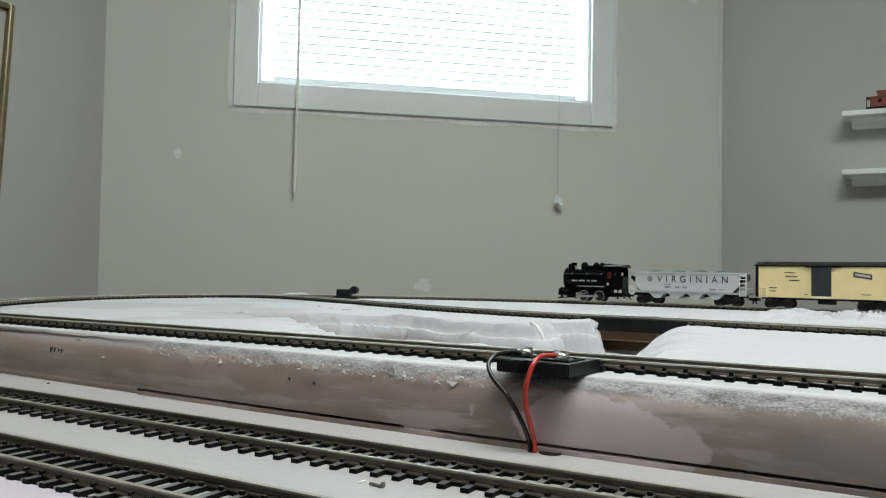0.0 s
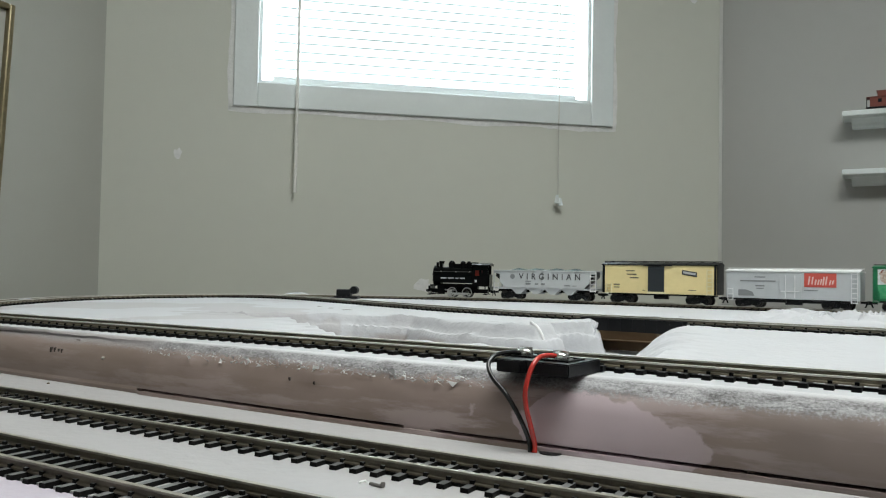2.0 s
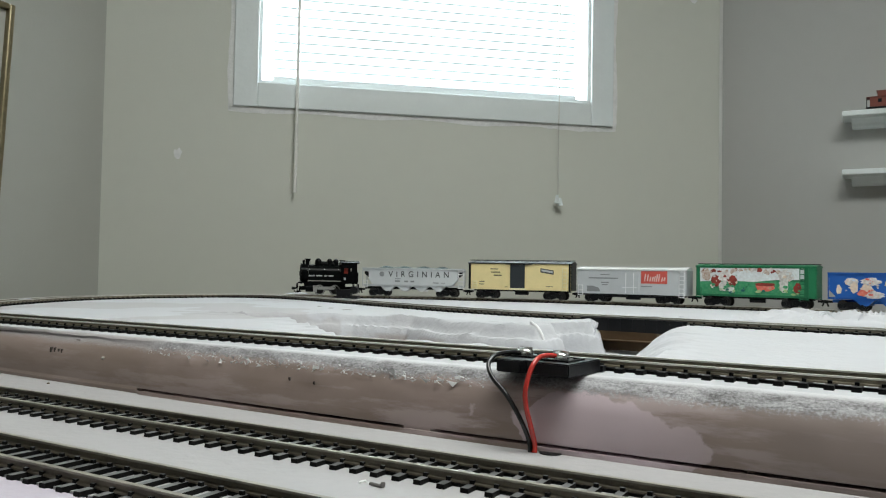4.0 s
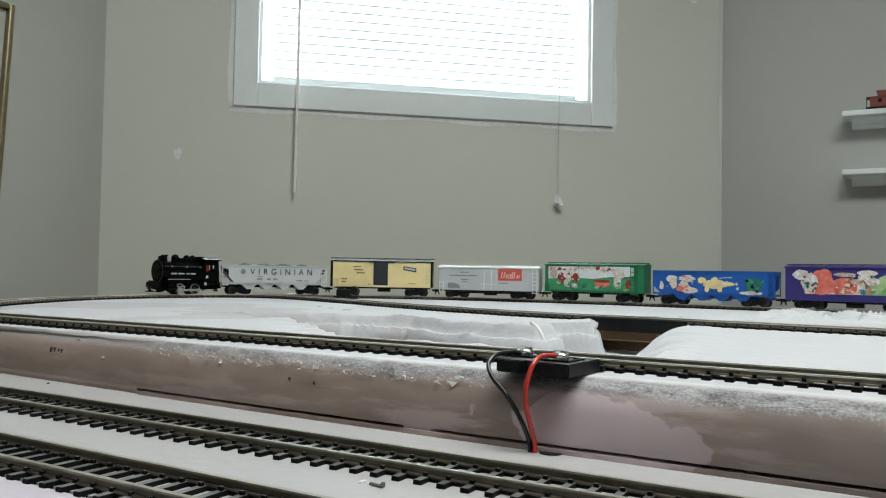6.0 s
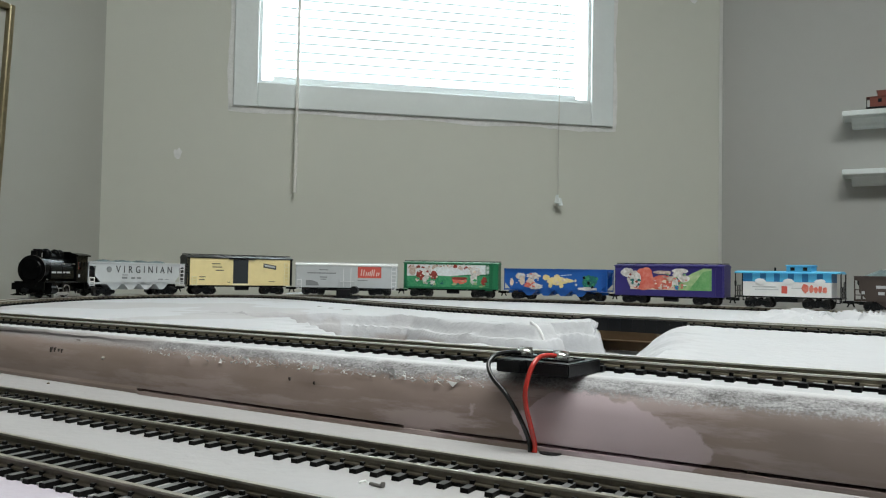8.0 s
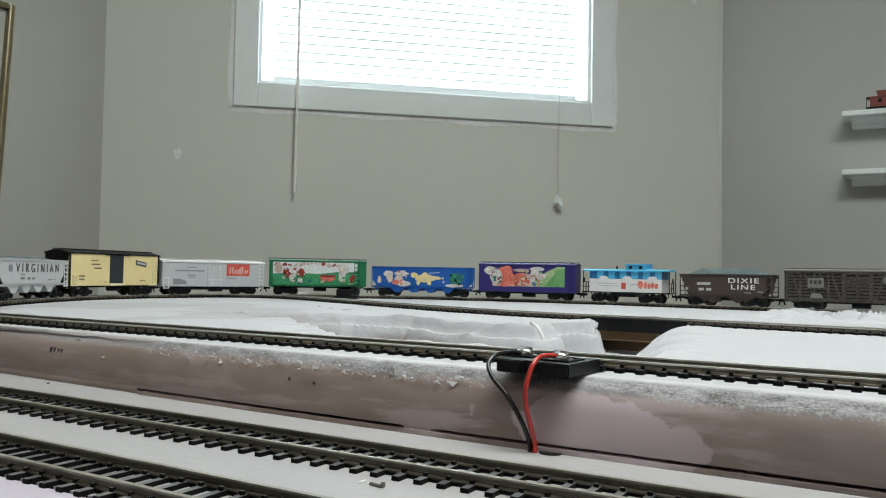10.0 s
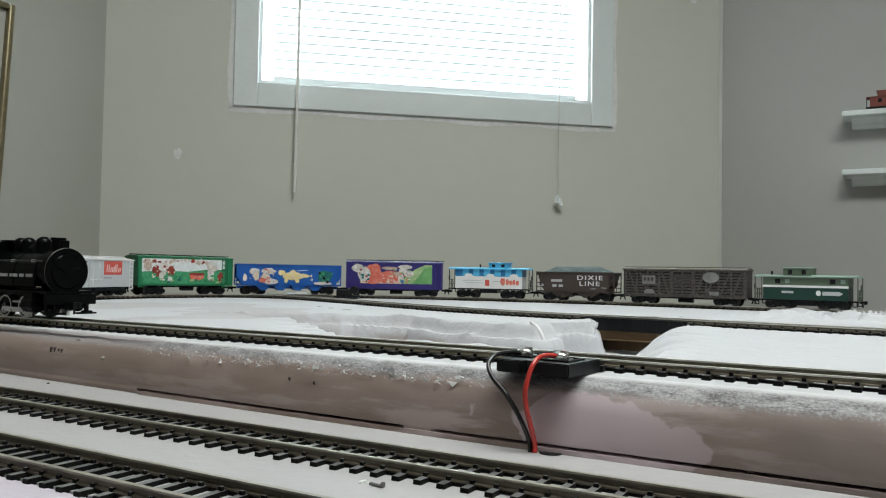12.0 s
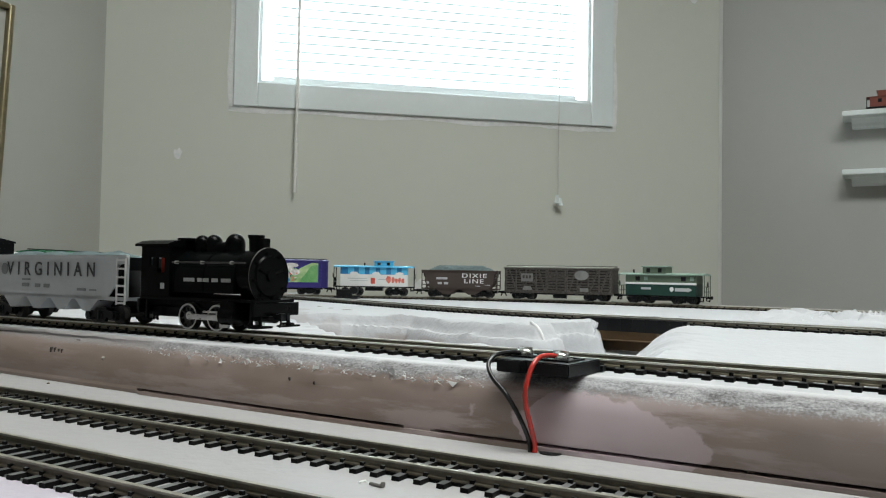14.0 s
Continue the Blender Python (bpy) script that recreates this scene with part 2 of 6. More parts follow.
def plaster_patches():
    """Grey-lavender patches on the deck where the plaster is thin; brown patches low in the stream bed."""
    n, l = PLASTER.node_tree.nodes, PLASTER.node_tree.links
    b = n["Principled BSDF"]
    base = b.inputs["Base Color"].links[0].from_socket
    at = n.new("ShaderNodeTexCoord")
    split = n.new("ShaderNodeSeparateXYZ")
    l.new(at.outputs["Object"], split.inputs["Vector"])

    def span(value, lo, hi, a, z):
        r = n.new("ShaderNodeMapRange")
        r.inputs["From Min"].default_value, r.inputs["From Max"].default_value, r.inputs["To Min"].default_value, r.inputs["To Max"].default_value = lo, hi, a, z
        l.new(value, r.inputs["Value"])
        return r.outputs["Result"]

    def grain(scale, stretch):
        mp = n.new("ShaderNodeMapping")
        mp.inputs["Scale"].default_value = stretch
        l.new(at.outputs["Object"], mp.inputs["Vector"])
        t = n.new("ShaderNodeTexNoise")
        t.inputs["Scale"].default_value, t.inputs["Detail"].default_value = scale, 4
        l.new(mp.outputs["Vector"], t.inputs["Vector"])
        return t.outputs["Fac"]

    def times(a, c):
        m = n.new("ShaderNodeMath")
        m.operation = "MULTIPLY"
        l.new(a, m.inputs[0])
        l.new(c, m.inputs[1])
        return m.outputs[0]

    deck = times(span(grain(10.0, (1, 0.7, 1)), 0.545, 0.56, 0.0, 0.75), span(split.outputs["X"], -0.40, -0.30, 1.0, 0.0))
    bed = times(times(span(split.outputs["Z"], UPPER - 0.0155, UPPER - 0.0120, 1.0, 0.0), span(grain(26.0, (1, 1, 1)), 0.42, 0.50, 0.0, 1.0)), span(split.outputs["X"], -0.27, -0.235, 0.9, 0.0))
    for amount, colour in ((deck, (0.425, 0.41, 0.425, 1)), (bed, (0.37, 0.325, 0.315, 1))):
        mx = n.new("ShaderNodeMix")
        mx.data_type = "RGBA"
        mx.inputs["B"].default_value = colour
        l.new(amount, mx.inputs["Factor"])
        l.new(base, mx.inputs["A"])
        base = mx.outputs["Result"]
    l.new(base, b.inputs["Base Color"])


plaster_patches()


# ---- mesh helpers ----
def part(name, bm, mat, parent=None, label="", smooth=False):
    """Links a bmesh as one mesh object under a thing or a part."""
    bmesh.ops.recalc_face_normals(bm, faces=bm.faces)
    me = bpy.data.meshes.new(name)
    bm.to_mesh(me)
    bm.free()
    me.materials.append(mat)
    if smooth:
        me.shade_smooth()
        me.set_sharp_from_angle(angle=radians(40))
    ob = new(name, me)
    ob.parent = parent
    return tagged(ob, label)


def thing(name, label, category, m=None, group="", kind=""):
    ob = new(name)
    ob.empty_display_size = 0.02
    if m is not None:
        ob.matrix_world = m
    return tagged(ob, label, category, group, kind)


def box(bm, lo, hi, bevel=0.0):
    r = bmesh.ops.create_cube(bm, size=1.0, matrix=Matrix.LocRotScale([(a + b) / 2 for a, b in zip(lo, hi)], None, [abs(b - a) for a, b in zip(lo, hi)]))
    if bevel:
        es = {e for v in r["verts"] for e in v.link_edges}
        bmesh.ops.bevel(bm, geom=list(es), offset=bevel, segments=2, affect="EDGES", profile=0.5)
    return bm


def boxes(*spans, bevel=0.0):
    bm = bmesh.new()
    for lo, hi in spans:
        box(bm, lo, hi, bevel)
    return bm


def rod(bm, a, b, r, seg=12, r2=None):
    a, b = Vector(a), Vector(b)
    m = Matrix.Translation((a + b) / 2) @ (b - a).to_track_quat("Z", "Y").to_matrix().to_4x4()
    bmesh.ops.create_cone(bm, cap_ends=True, segments=seg, radius1=r, radius2=r if r2 is None else r2, depth=(b - a).length, matrix=m)
    return bm


def rods(*spans, r=0.001, seg=10):
    bm = bmesh.new()
    for a, b in spans:
        rod(bm, a, b, r, seg)
    return bm


def ball(bm, c, r, seg=14, squash=(1, 1, 1)):
    bmesh.ops.create_uvsphere(bm, u_segments=seg, v_segments=seg // 2 + 2, radius=r, matrix=Matrix.LocRotScale(c, None, squash))
    return bm


def prism(bm, outline, lo, hi, plane="xz"):
    """Extrudes a plane outline: xz outlines along y, yz along x, xy along z."""
    put = {"xz": lambda a, b, c: (a, c, b), "yz": lambda a, b, c: (c, a, b), "xy": lambda a, b, c: (a, b, c)}[plane]
    v0 = [bm.verts.new(put(a, b, lo)) for a, b in outline]
    v1 = [bm.verts.new(put(a, b, hi)) for a, b in outline]
    n = len(outline)
    bm.faces.new(v0), bm.faces.new(v1[::-1])
    for i in range(n):
        bm.faces.new((v0[i], v0[(i + 1) % n], v1[(i + 1) % n], v1[i]))
    return bm


def tube(points, r, seg=10):
    """A round wire along points."""
    bm = bmesh.new()
    pts = [Vector(p) for p in points]
    rings = []
    for i, p in enumerate(pts):
        d = (pts[min(i + 1, len(pts) - 1)] - pts[max(i - 1, 0)]).normalized()
        s = d.cross(Vector((0, 1, 0.3))).normalized()
        u = s.cross(d)
        rings.append([bm.verts.new(p + r * (math.cos(a) * s + math.sin(a) * u)) for a in (2 * math.pi * k / seg for k in range(seg))])
    for a, b in zip(rings, rings[1:]):
        for k in range(seg):
            bm.faces.new((a[k], a[(k + 1) % seg], b[(k + 1) % seg], b[k]))
    bm.faces.new(rings[0]), bm.faces.new(rings[-1])
    return bm


def spline(points, n=12):
    """Catmull-Rom through a few points."""
    p = [Vector(q) for q in points]
    p = [2 * p[0] - p[1]] + p + [2 * p[-1] - p[-2]]
    out = []
    for a, b, c, d in zip(p, p[1:], p[2:], p[3:]):
        for k in range(n):
            t = k / n
            out.append(0.5 * ((2 * b) + (c - a) * t + (2 * a - 5 * b + 4 * c - d) * t * t + (3 * b - a - 3 * c + d) * t ** 3))
    return out + [p[-2]]


# ---- the room ----
def structure(name, bm, mat, label):
    return tagged(part(name, bm, mat, None, label), category=name.split("_")[0], kind="structure")


X0, X1, Y0, Y1, TOP = -1.581, 2.6, -2.2, 2.188, 2.35
structure("floor", boxes(((X0 - 0.1, Y0 - 0.1, -0.1), (X1 + 0.1, Y1 + 0.1, 0.0))), CARPET, "brown short-pile carpet floor")
structure("ceiling", boxes(((X0 - 0.1, Y0 - 0.1, TOP), (X1 + 0.1, Y1 + 0.1, TOP + 0.1))), CEILING, "plain white ceiling")
structure("wall_left", boxes(((X0 - 0.12, Y0, 0), (X0, 1.158, TOP))), SHADED_WALL, "plain beige painted wall with shade in its colour")
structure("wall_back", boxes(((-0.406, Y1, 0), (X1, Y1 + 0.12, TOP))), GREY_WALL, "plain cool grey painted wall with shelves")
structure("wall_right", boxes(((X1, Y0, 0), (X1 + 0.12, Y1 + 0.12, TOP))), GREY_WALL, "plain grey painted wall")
structure("wall_front", boxes(((X0 - 0.12, Y0 - 0.12, 0), (X1 + 0.12, Y0, TOP))), WALL, "plain beige painted wall")
WU = 1.5625                                # the window wall's length
OU0, OU1, OZ0, OZ1 = 0.3466, 1.190, 1.413, 1.905   # its opening
w = structure("wall_window", boxes(((0, 0, 0), (OU0, 0.2, TOP)), ((OU1, 0, 0), (WU, 0.2, TOP)), ((OU0, 0, 0), (OU1, 0.2, OZ0)), ((OU0, 0, OZ1), (OU1, 0.2, TOP))), WALL, "beige painted angled wall with a window")
w.matrix_world = WINDOW_WALL


# ---- tracks ----
def arcs(start, heading, runs, step=0.004):
    """Points and headings along runs of (length, curvature)."""
    x, y, a = *start, radians(heading)
    out = [(x, y, a)]
    for length, bend in runs:
        n = max(1, round(length / step))
        for _ in range(n):
            d = length / n
            a += bend * d / 2
            x, y = x + math.cos(a) * d, y + math.sin(a) * d
            a += bend * d / 2
            out.append((x, y, a))
    return out


class Line:
    """A track's centre line, by its length."""

    def __init__(self, pts):
        p = np.array([q[:2] for q in pts])
        self.s = np.r_[0, np.cumsum(np.hypot(*np.diff(p, axis=0).T))]
        self.x, self.y = p.T
        self.a = np.unwrap(np.arctan2(np.gradient(self.y, self.s), np.gradient(self.x, self.s)))
        self.length = self.s[-1]

    def at(self, s):
        return float(np.interp(s, self.s, self.x)), float(np.interp(s, self.s, self.y)), float(np.interp(s, self.s, self.a))


LEAD = 1.05              # straight ahead of the part that the train runs on
RUNS = [(0.4369, 0.4834), (0.3316, 1.9435), (0.3915, 3.4602), (0.14, 1.6), (0.208, 4.407), (1.80, 0.0)]
START = (0.0833, 0.9105)
LOOP = Line(arcs((START[0] - LEAD * math.cos(radians(168)), START[1] - LEAD * math.sin(radians(168))), 168.0, [(LEAD, 0.0)] + RUNS))


def tie_mesh(top, half, dusty):
    """One moulded tie with four spike heads and the plates under the rails."""
    bm = bmesh.new()
    prism(bm, [(-half - 0.0002, -0.0005), (half + 0.0002, -0.0005), (half, top), (-half, top)], -0.0150, 0.0150)
    for side in (-1, 1):
        for off in (-0.00175, 0.00175):
            y = side * GAUGE / 2 + off
            box(bm, (-0.0007, y - 0.0005, top), (0.0007, y + 0.0005, top + 0.0011))
    bmesh.ops.recalc_face_normals(bm, faces=bm.faces)
    me = bpy.data.meshes.new("tie")
    bm.to_mesh(me)
    bm.free()
    me.materials.append(TIE)
    me.materials.append(dusty)
    # upward faces get a lighter colour that stands for the window's sheen
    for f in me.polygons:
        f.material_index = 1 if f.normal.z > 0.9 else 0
    return me


TALL_TIE, FLAT_TIE = tie_mesh(0.0016, 0.0014, FAINT_SHEEN_TIE_TOP), tie_mesh(0.0014, 0.0012, SHEEN_TIE_TOP)
RAIL_SHAPE = [(-0.0012, 0.0016), (0.0012, 0.0016), (0.0012, 0.0022), (0.00035, 0.0026), (0.00035, 0.0033), (0.0008, 0.0036), (0.0008, RAIL), (-0.0008, RAIL), (-0.0008, 0.0036), (-0.00035, 0.0033), (-0.00035, 0.0026), (-0.0012, 0.0022)]


def rail(name, line, side, s0, s1, z, parent, step, mat):
    """One rail swept along its line; the worn head is brighter than the web, reflected light put into its colour."""
    bm = bmesh.new()
    ss = np.arange(s0, s1 + step / 2, step)
    shape = [(o, h if z == UPPER or h > 0.003 else h - 0.0005) for o, h in RAIL_SHAPE]
    rings = []
    for s in ss:
        x, y, a = line.at(s)
        nx, ny = -math.sin(a), math.cos(a)
        rings.append([bm.verts.new((x + nx * (side * (GAUGE / 2 + 0.0008) + o), y + ny * (side * (GAUGE / 2 + 0.0008) + o), z + h)) for o, h in shape])
    k = len(shape)
    for a, b in zip(rings, rings[1:]):
        for i in range(k):
            f = bm.faces.new((a[i], a[(i + 1) % k], b[(i + 1) % k], b[i]))
            f.material_index = 1 if i in (5, 6, 7) else 0
    bm.faces.new(rings[0]), bm.faces.new(rings[-1])
    ob = part(name, bm, mat, parent, "brown-sided nickel rail with a worn head, reflected light in its colour")
    ob.data.materials.append(RAIL_TOP if z == UPPER else DULL_TOP)
    return ob


TIE_JOBS = []            # laid last


def track(name, label, line, z, near, step=0.02, pitch=PITCH, metal=DARK_RAIL):
    """Two rails and their ties; near: the stretch whose ties are single pieces."""
    t = thing(name, label, "railway track")
    for side in (-1, 1):
        rail("rail", line, side, 0.0, line.length, z, t, step, metal)
        web = bmesh.new()
        thick = 0.0011 if z == UPPER else 0.0008
        rows = []
        for s in np.arange(0.0, line.length + step / 2, step):
            x, y, a = line.at(s)
            rows.append([web.verts.new((x - math.sin(a) * (side * (GAUGE / 2 + 0.0008) + o), y + math.cos(a) * (side * (GAUGE / 2 + 0.0008) + o), z + h)) for o, h in ((-0.0013, 0.0), (0.0013, 0.0), (0.0013, thick), (-0.0013, thick))])
        for a, b in zip(rows, rows[1:]):
            for i in range(4):
                web.faces.new((a[i], a[(i + 1) % 4], b[(i + 1) % 4], b[i]))
        part("tie_strip", web, TIE, t, "black plastic strip joining the ties")
    TIE_JOBS.append((t, line, z, near, pitch))
    return t


def lay_ties():
    rng = random.Random(5)
    for t, line, z, (n0, n1), pitch in TIE_JOBS:
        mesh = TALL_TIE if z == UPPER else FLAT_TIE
        bm = None
        for k in range(int(line.length / pitch)):
            s = (k + 0.5) * pitch
            x, y, a = line.at(s)
            m = pose(x, y, z, 0, 0, math.degrees(a) + rng.uniform(-0.8, 0.8))
            if n0 <= s <= n1:
                ob = new("tie", mesh)
                ob.matrix_world = m
                ob.parent = t
            else:
                bm = bm or bmesh.new()
                first = len(bm.verts)
                bm.from_mesh(mesh)
                bm.verts.ensure_lookup_table()
                for v in bm.verts[first:]:
                    v.co = m @ v.co
        if bm:
            tagged(part("far_tie_run", bm, TIE, t), kind="stuff")


track("oval_track", "oval of brown model railway track on black ties", LOOP, UPPER, (2.30, 3.45), 0.012, metal=RAIL_METAL)
track("lower_track", "straight model railway track on the lower board beside the foam step", Line([(x, 0.2065, 0) for x in np.linspace(-0.95, 1.2, 60)]), LOWER, (0.30, 1.05))
track("front_track", "straight model railway track along the front of the lower board", Line([(x, 0.1470, 0) for x in np.linspace(-0.95, 1.2, 60)]), LOWER, (0.55, 0.95))


def branch_points():
    s = LEAD + 0.93
    x, y, a = LOOP.at(s)
    p = [Vector((1.2, 0.45, 0)), Vector((-0.24, 0.612, 0))]
    q, d = Vector((x, y, 0)), Vector((math.cos(a), math.sin(a), 0))
    h0, h1 = Vector((-0.994, 0.112, 0)) * 0.62, d * 0.42
    out = [p[0].lerp(p[1], k / 30) for k in range(30)]
    for k in range(41):
        t = k / 40
        out.append(p[1] * (2 * t ** 3 - 3 * t * t + 1) + h0 * (t ** 3 - 2 * t * t + t) + q * (3 * t * t - 2 * t ** 3) + h1 * (t ** 3 - t * t))
    return [(v.x, v.y, 0) for v in out]


BRANCH = Line(branch_points())
track("branch_track", "branch of model railway track crossing a small black bridge", BRANCH, UPPER, (0.9, 1.8), 0.012)

# ---- the boards ----
LAKE = [(-0.47, 0.452), (-0.44, 0.487), (-0.38, 0.520), (-0.33, 0.528), (-0.29, 0.510), (-0.25, 0.500), (-0.212, 0.497), (-0.207, 0.510), (-0.222, 0.545), (-0.193, 0.553), (-0.209, 0.600), (-0.240, 0.688), (-0.160, 0.695), (-0.130, 0.60), (-0.122, 0.54), (-0.104, 0.45), (-0.086, 0.372), (-0.090, 0.335), (-0.250, 0.330), (-0.318, 0.385), (-0.385, 0.438)]


def lake_depth(x, y):
    """Signed distance into the sunken stream bed, arrays."""
    best = np.full(x.shape, 9.0)
    inside = np.zeros(x.shape, bool)
    for (ax, ay), (bx, by) in zip(LAKE, LAKE[1:] + LAKE[:1]):
        t = np.clip(((x - ax) * (bx - ax) + (y - ay) * (by - ay)) / ((bx - ax) ** 2 + (by - ay) ** 2), 0, 1)
        best = np.minimum(best, np.hypot(x - ax - t * (bx - ax), y - ay - t * (by - ay)))
        inside ^= ((ay > y) != (by > y)) & (x < (bx - ax) * (y - ay) / (by - ay + 1e-12) + ax)
    return np.where(inside, best, -best)


def upper_board():
    t = thing("upper_board", "white plastered upper board of pink foam with a sunken stream bed", "layout board")
    xs = np.r_[np.arange(-0.86, -0.50, 0.004), np.arange(-0.50, -0.15, 0.0015), np.arange(-0.15, -0.09, 0.003), np.arange(-0.09, 0.16, 0.004), np.arange(0.16, 1.30, 0.03), 1.30]
    ys = np.r_[np.arange(0.268, 0.34, 0.004), np.arange(0.34, 0.62, 0.0015), np.arange(0.62, 0.70, 0.004), np.arange(0.70, 0.86, 0.003), np.arange(0.86, 0.995, 0.006), 0.995]
    gx, gy = np.meshgrid(xs, ys, indexing="ij")
    # the far end is cut round, just outside the oval
    turn = np.argmin(LOOP.x)
    ends = np.interp(ys, LOOP.y[turn - 150:turn + 150][::-1], LOOP.x[turn - 150:turn + 150][::-1]) - 0.021
    ends = -0.86 + (ends + 0.86) * np.clip((ys - 0.36) / 0.09, 0, 1)
    gx = np.where(gx < -0.50, ends[None, :] + (gx + 0.86) * (-0.50 - ends[None, :]) / 0.36, gx)
    wob = np.array([[noise.noise((x * 22, y * 22, 3.1)) for y in ys] for x in xs])
    fold = np.array([[noise.noise((x * 34 + y * 15, y * 34 - x * 12, 7.7)) for y in ys] for x in xs])
    crease = np.array([[abs(noise.noise((x * 38, y * 38, 1.7))) for y in ys] for x in xs])
    cells = [[noise.voronoi((x * 19 + y * 7, y * 30 - x * 8, 0.4))[0] for y in ys] for x in xs]
    facet = np.array([[0.35 - (c[1] - c[0]) for c in row] for row in cells])
    ridge = np.array([[max(0.0, 1 - 3.2 * abs(noise.noise((x * 13 + y * 6, y * 60 - x * 10, 4.4)))) ** 2 for y in ys] for x in xs])
    slow = np.array([[noise.noise((x * 11, y * 11, 6.1)) for y in ys] for x in xs])
    d = lake_depth(gx, gy) + 0.0030 * slow + 0.0008 * wob
    # a steep bank under the bridge, a long slope on the opposite shore
    wide = np.where(gx < -0.165, 0.014 - 0.005 * np.clip((gy - 0.485) / 0.05, 0, 1), 0.014)
    wide = np.where(gx > -0.165, 0.014 + 0.034 * np.clip((gx + 0.165) / 0.02, 0, 1) * np.clip((gy - 0.34) / 0.05, 0, 1), wide)
    wide = np.where((gy < 0.45) & (gx < -0.24) & (gy < 0.33 - 0.62 * (gx + 0.24) + 0.02), 0.007, wide)
    # the bank breaks to a ledge, then falls to the bed
    k = np.clip(d / (wide * 0.55), 0, 1)
    k2 = np.clip((d - wide * (0.65 + 0.5 * slow)) / (wide * 0.6), 0, 1)
    k = np.where(gx < -0.165, np.sqrt(np.maximum(1e-9, 0.36 * k * k * (3 - 2 * k) + 0.64 * k2 * k2 * (3 - 2 * k2))), np.clip(d / wide, 0, 1))
    near = np.exp(-(np.maximum(0, np.abs(d - 0.004)) / 0.018) ** 2)
    z = UPPER - 0.0250 * np.where(gx < -0.165, k * k, k * k * (3 - 2 * k)) + near * (0.0006 * fold + 0.0010 * (0.20 - crease) + 0.0026 * facet + 0.0016 * ridge)
    # crumpled sheet between the oval and the branch
    crumple = np.clip(1.3 - ((gx + 0.01) / 0.115) ** 2, 0, 1) * np.clip(1.5 - ((gy - 0.775) / 0.066) ** 2, 0, 1)
    tent = np.array([[max(0.0, 1 - 5.0 * abs(noise.noise((x * 30 + 7 * y, y * 34 - 16 * x, 9.3)))) for y in ys] for x in xs])
    z += crumple * (0.0075 * tent + 0.007 * np.maximum(0, facet) + 0.003 * fold)
    z += np.where(gy < 0.31, 0, 0.00025 * wob)
    z = np.where(gy < 0.312, np.minimum(z, UPPER), z)
    nx, ny = len(xs), len(ys)
    verts = np.stack([gx, gy, z], -1).reshape(-1, 3).tolist()
    faces = [(i * ny + j, (i + 1) * ny + j, (i + 1) * ny + j + 1, i * ny + j + 1) for i in range(nx - 1) for j in range(ny - 1)]
    # sides down to the lower board
    low = len(verts)
    rim = [i * ny + ny - 1 for i in range(nx)]
    rim = [j for j in range(ny - 1)] + rim + [(nx - 1) * ny + j for j in range(ny - 2, -1, -1)]
    verts += [(verts[i][0], verts[i][1], LOWER) for i in rim]
    faces += [(rim[i], rim[i + 1], low + i + 1, low + i) for i in range(len(rim) - 1)]
    me = bpy.data.meshes.new("plaster_top")
    me.from_pydata(verts, [], faces)
    me.materials.append(PLASTER)
    me.shade_smooth()
    me.set_sharp_from_angle(angle=radians(28))
    ob = new("plaster_top", me)
    ob.parent = t
    tagged(ob, "wrinkled white plaster cloth over the foam")
    # the worn front edge
    bm = bmesh.new()
    prof = [(0.268, 0.0255), (0.266, 0.02535), (0.2639, 0.025), (0.2618, 0.0243), (0.26, 0.0232), (0.2583, 0.0216), (0.2568, 0.0195), (0.2554, 0.017), (0.2542, 0.014), (0.2531, 0.0105), (0.2521, 0.007), (0.2514, 0.0034), (0.2514, 0.0028), (0.2572, 0.0027), (0.2572, 0.0018), (0.2508, 0.0017), (0.2505, 0.0)]
    fx = np.r_[np.arange(-0.86, 0.16, 0.003), np.arange(0.16, 1.31, 0.03)]
    rows = []
    for x in fx:
        bow = 0.010 * max(0.0, min(1.0, (-0.15 - x) / 0.35)) ** 1.6
        row = []
        for i, (y, h) in enumerate(prof):
            amp = 0.0009 if 2 <= i <= 7 else 0.0003
            amp = 0 if i == 0 else amp
            crusted = 1.0 if x > -0.316 else 0.35
            e = noise.noise((x * 55, h * 240, 2.2)) + 0.35 * noise.noise((x * 190, h * 500, 5.2))
            gap = 0.0 if x < -0.314 or -0.163 < x < -0.146 or -0.039 < x < -0.036 or x > 0.0 else 1.0
            yy = y + bow * (1 if i else 0) * min(1, i / 4) + amp * e * crusted + (0.0007 if x < -0.315 and 3 < i else 0)
            if 13 <= i <= 14 and gap == 0.0:
                yy = 0.2515 + bow
            if x < -0.314 and i >= 10:
                yy = 0.2522 + bow + 0.0007 - 0.0001 * (i - 10)
            row.append(bm.verts.new((x, yy, LOWER + h + (0.0006 * e if 1 <= i <= 6 else 0))))
        rows.append(row)
    for a, b in zip(rows, rows[1:]):
        for i in range(len(prof) - 1):
            bm.faces.new((a[i], b[i], b[i + 1], a[i + 1]))
    part("foam_edge", bm, FOAM, t, "pink-brown foam edge, smeared with white plaster along its worn top", True)
    return t


upper_board()


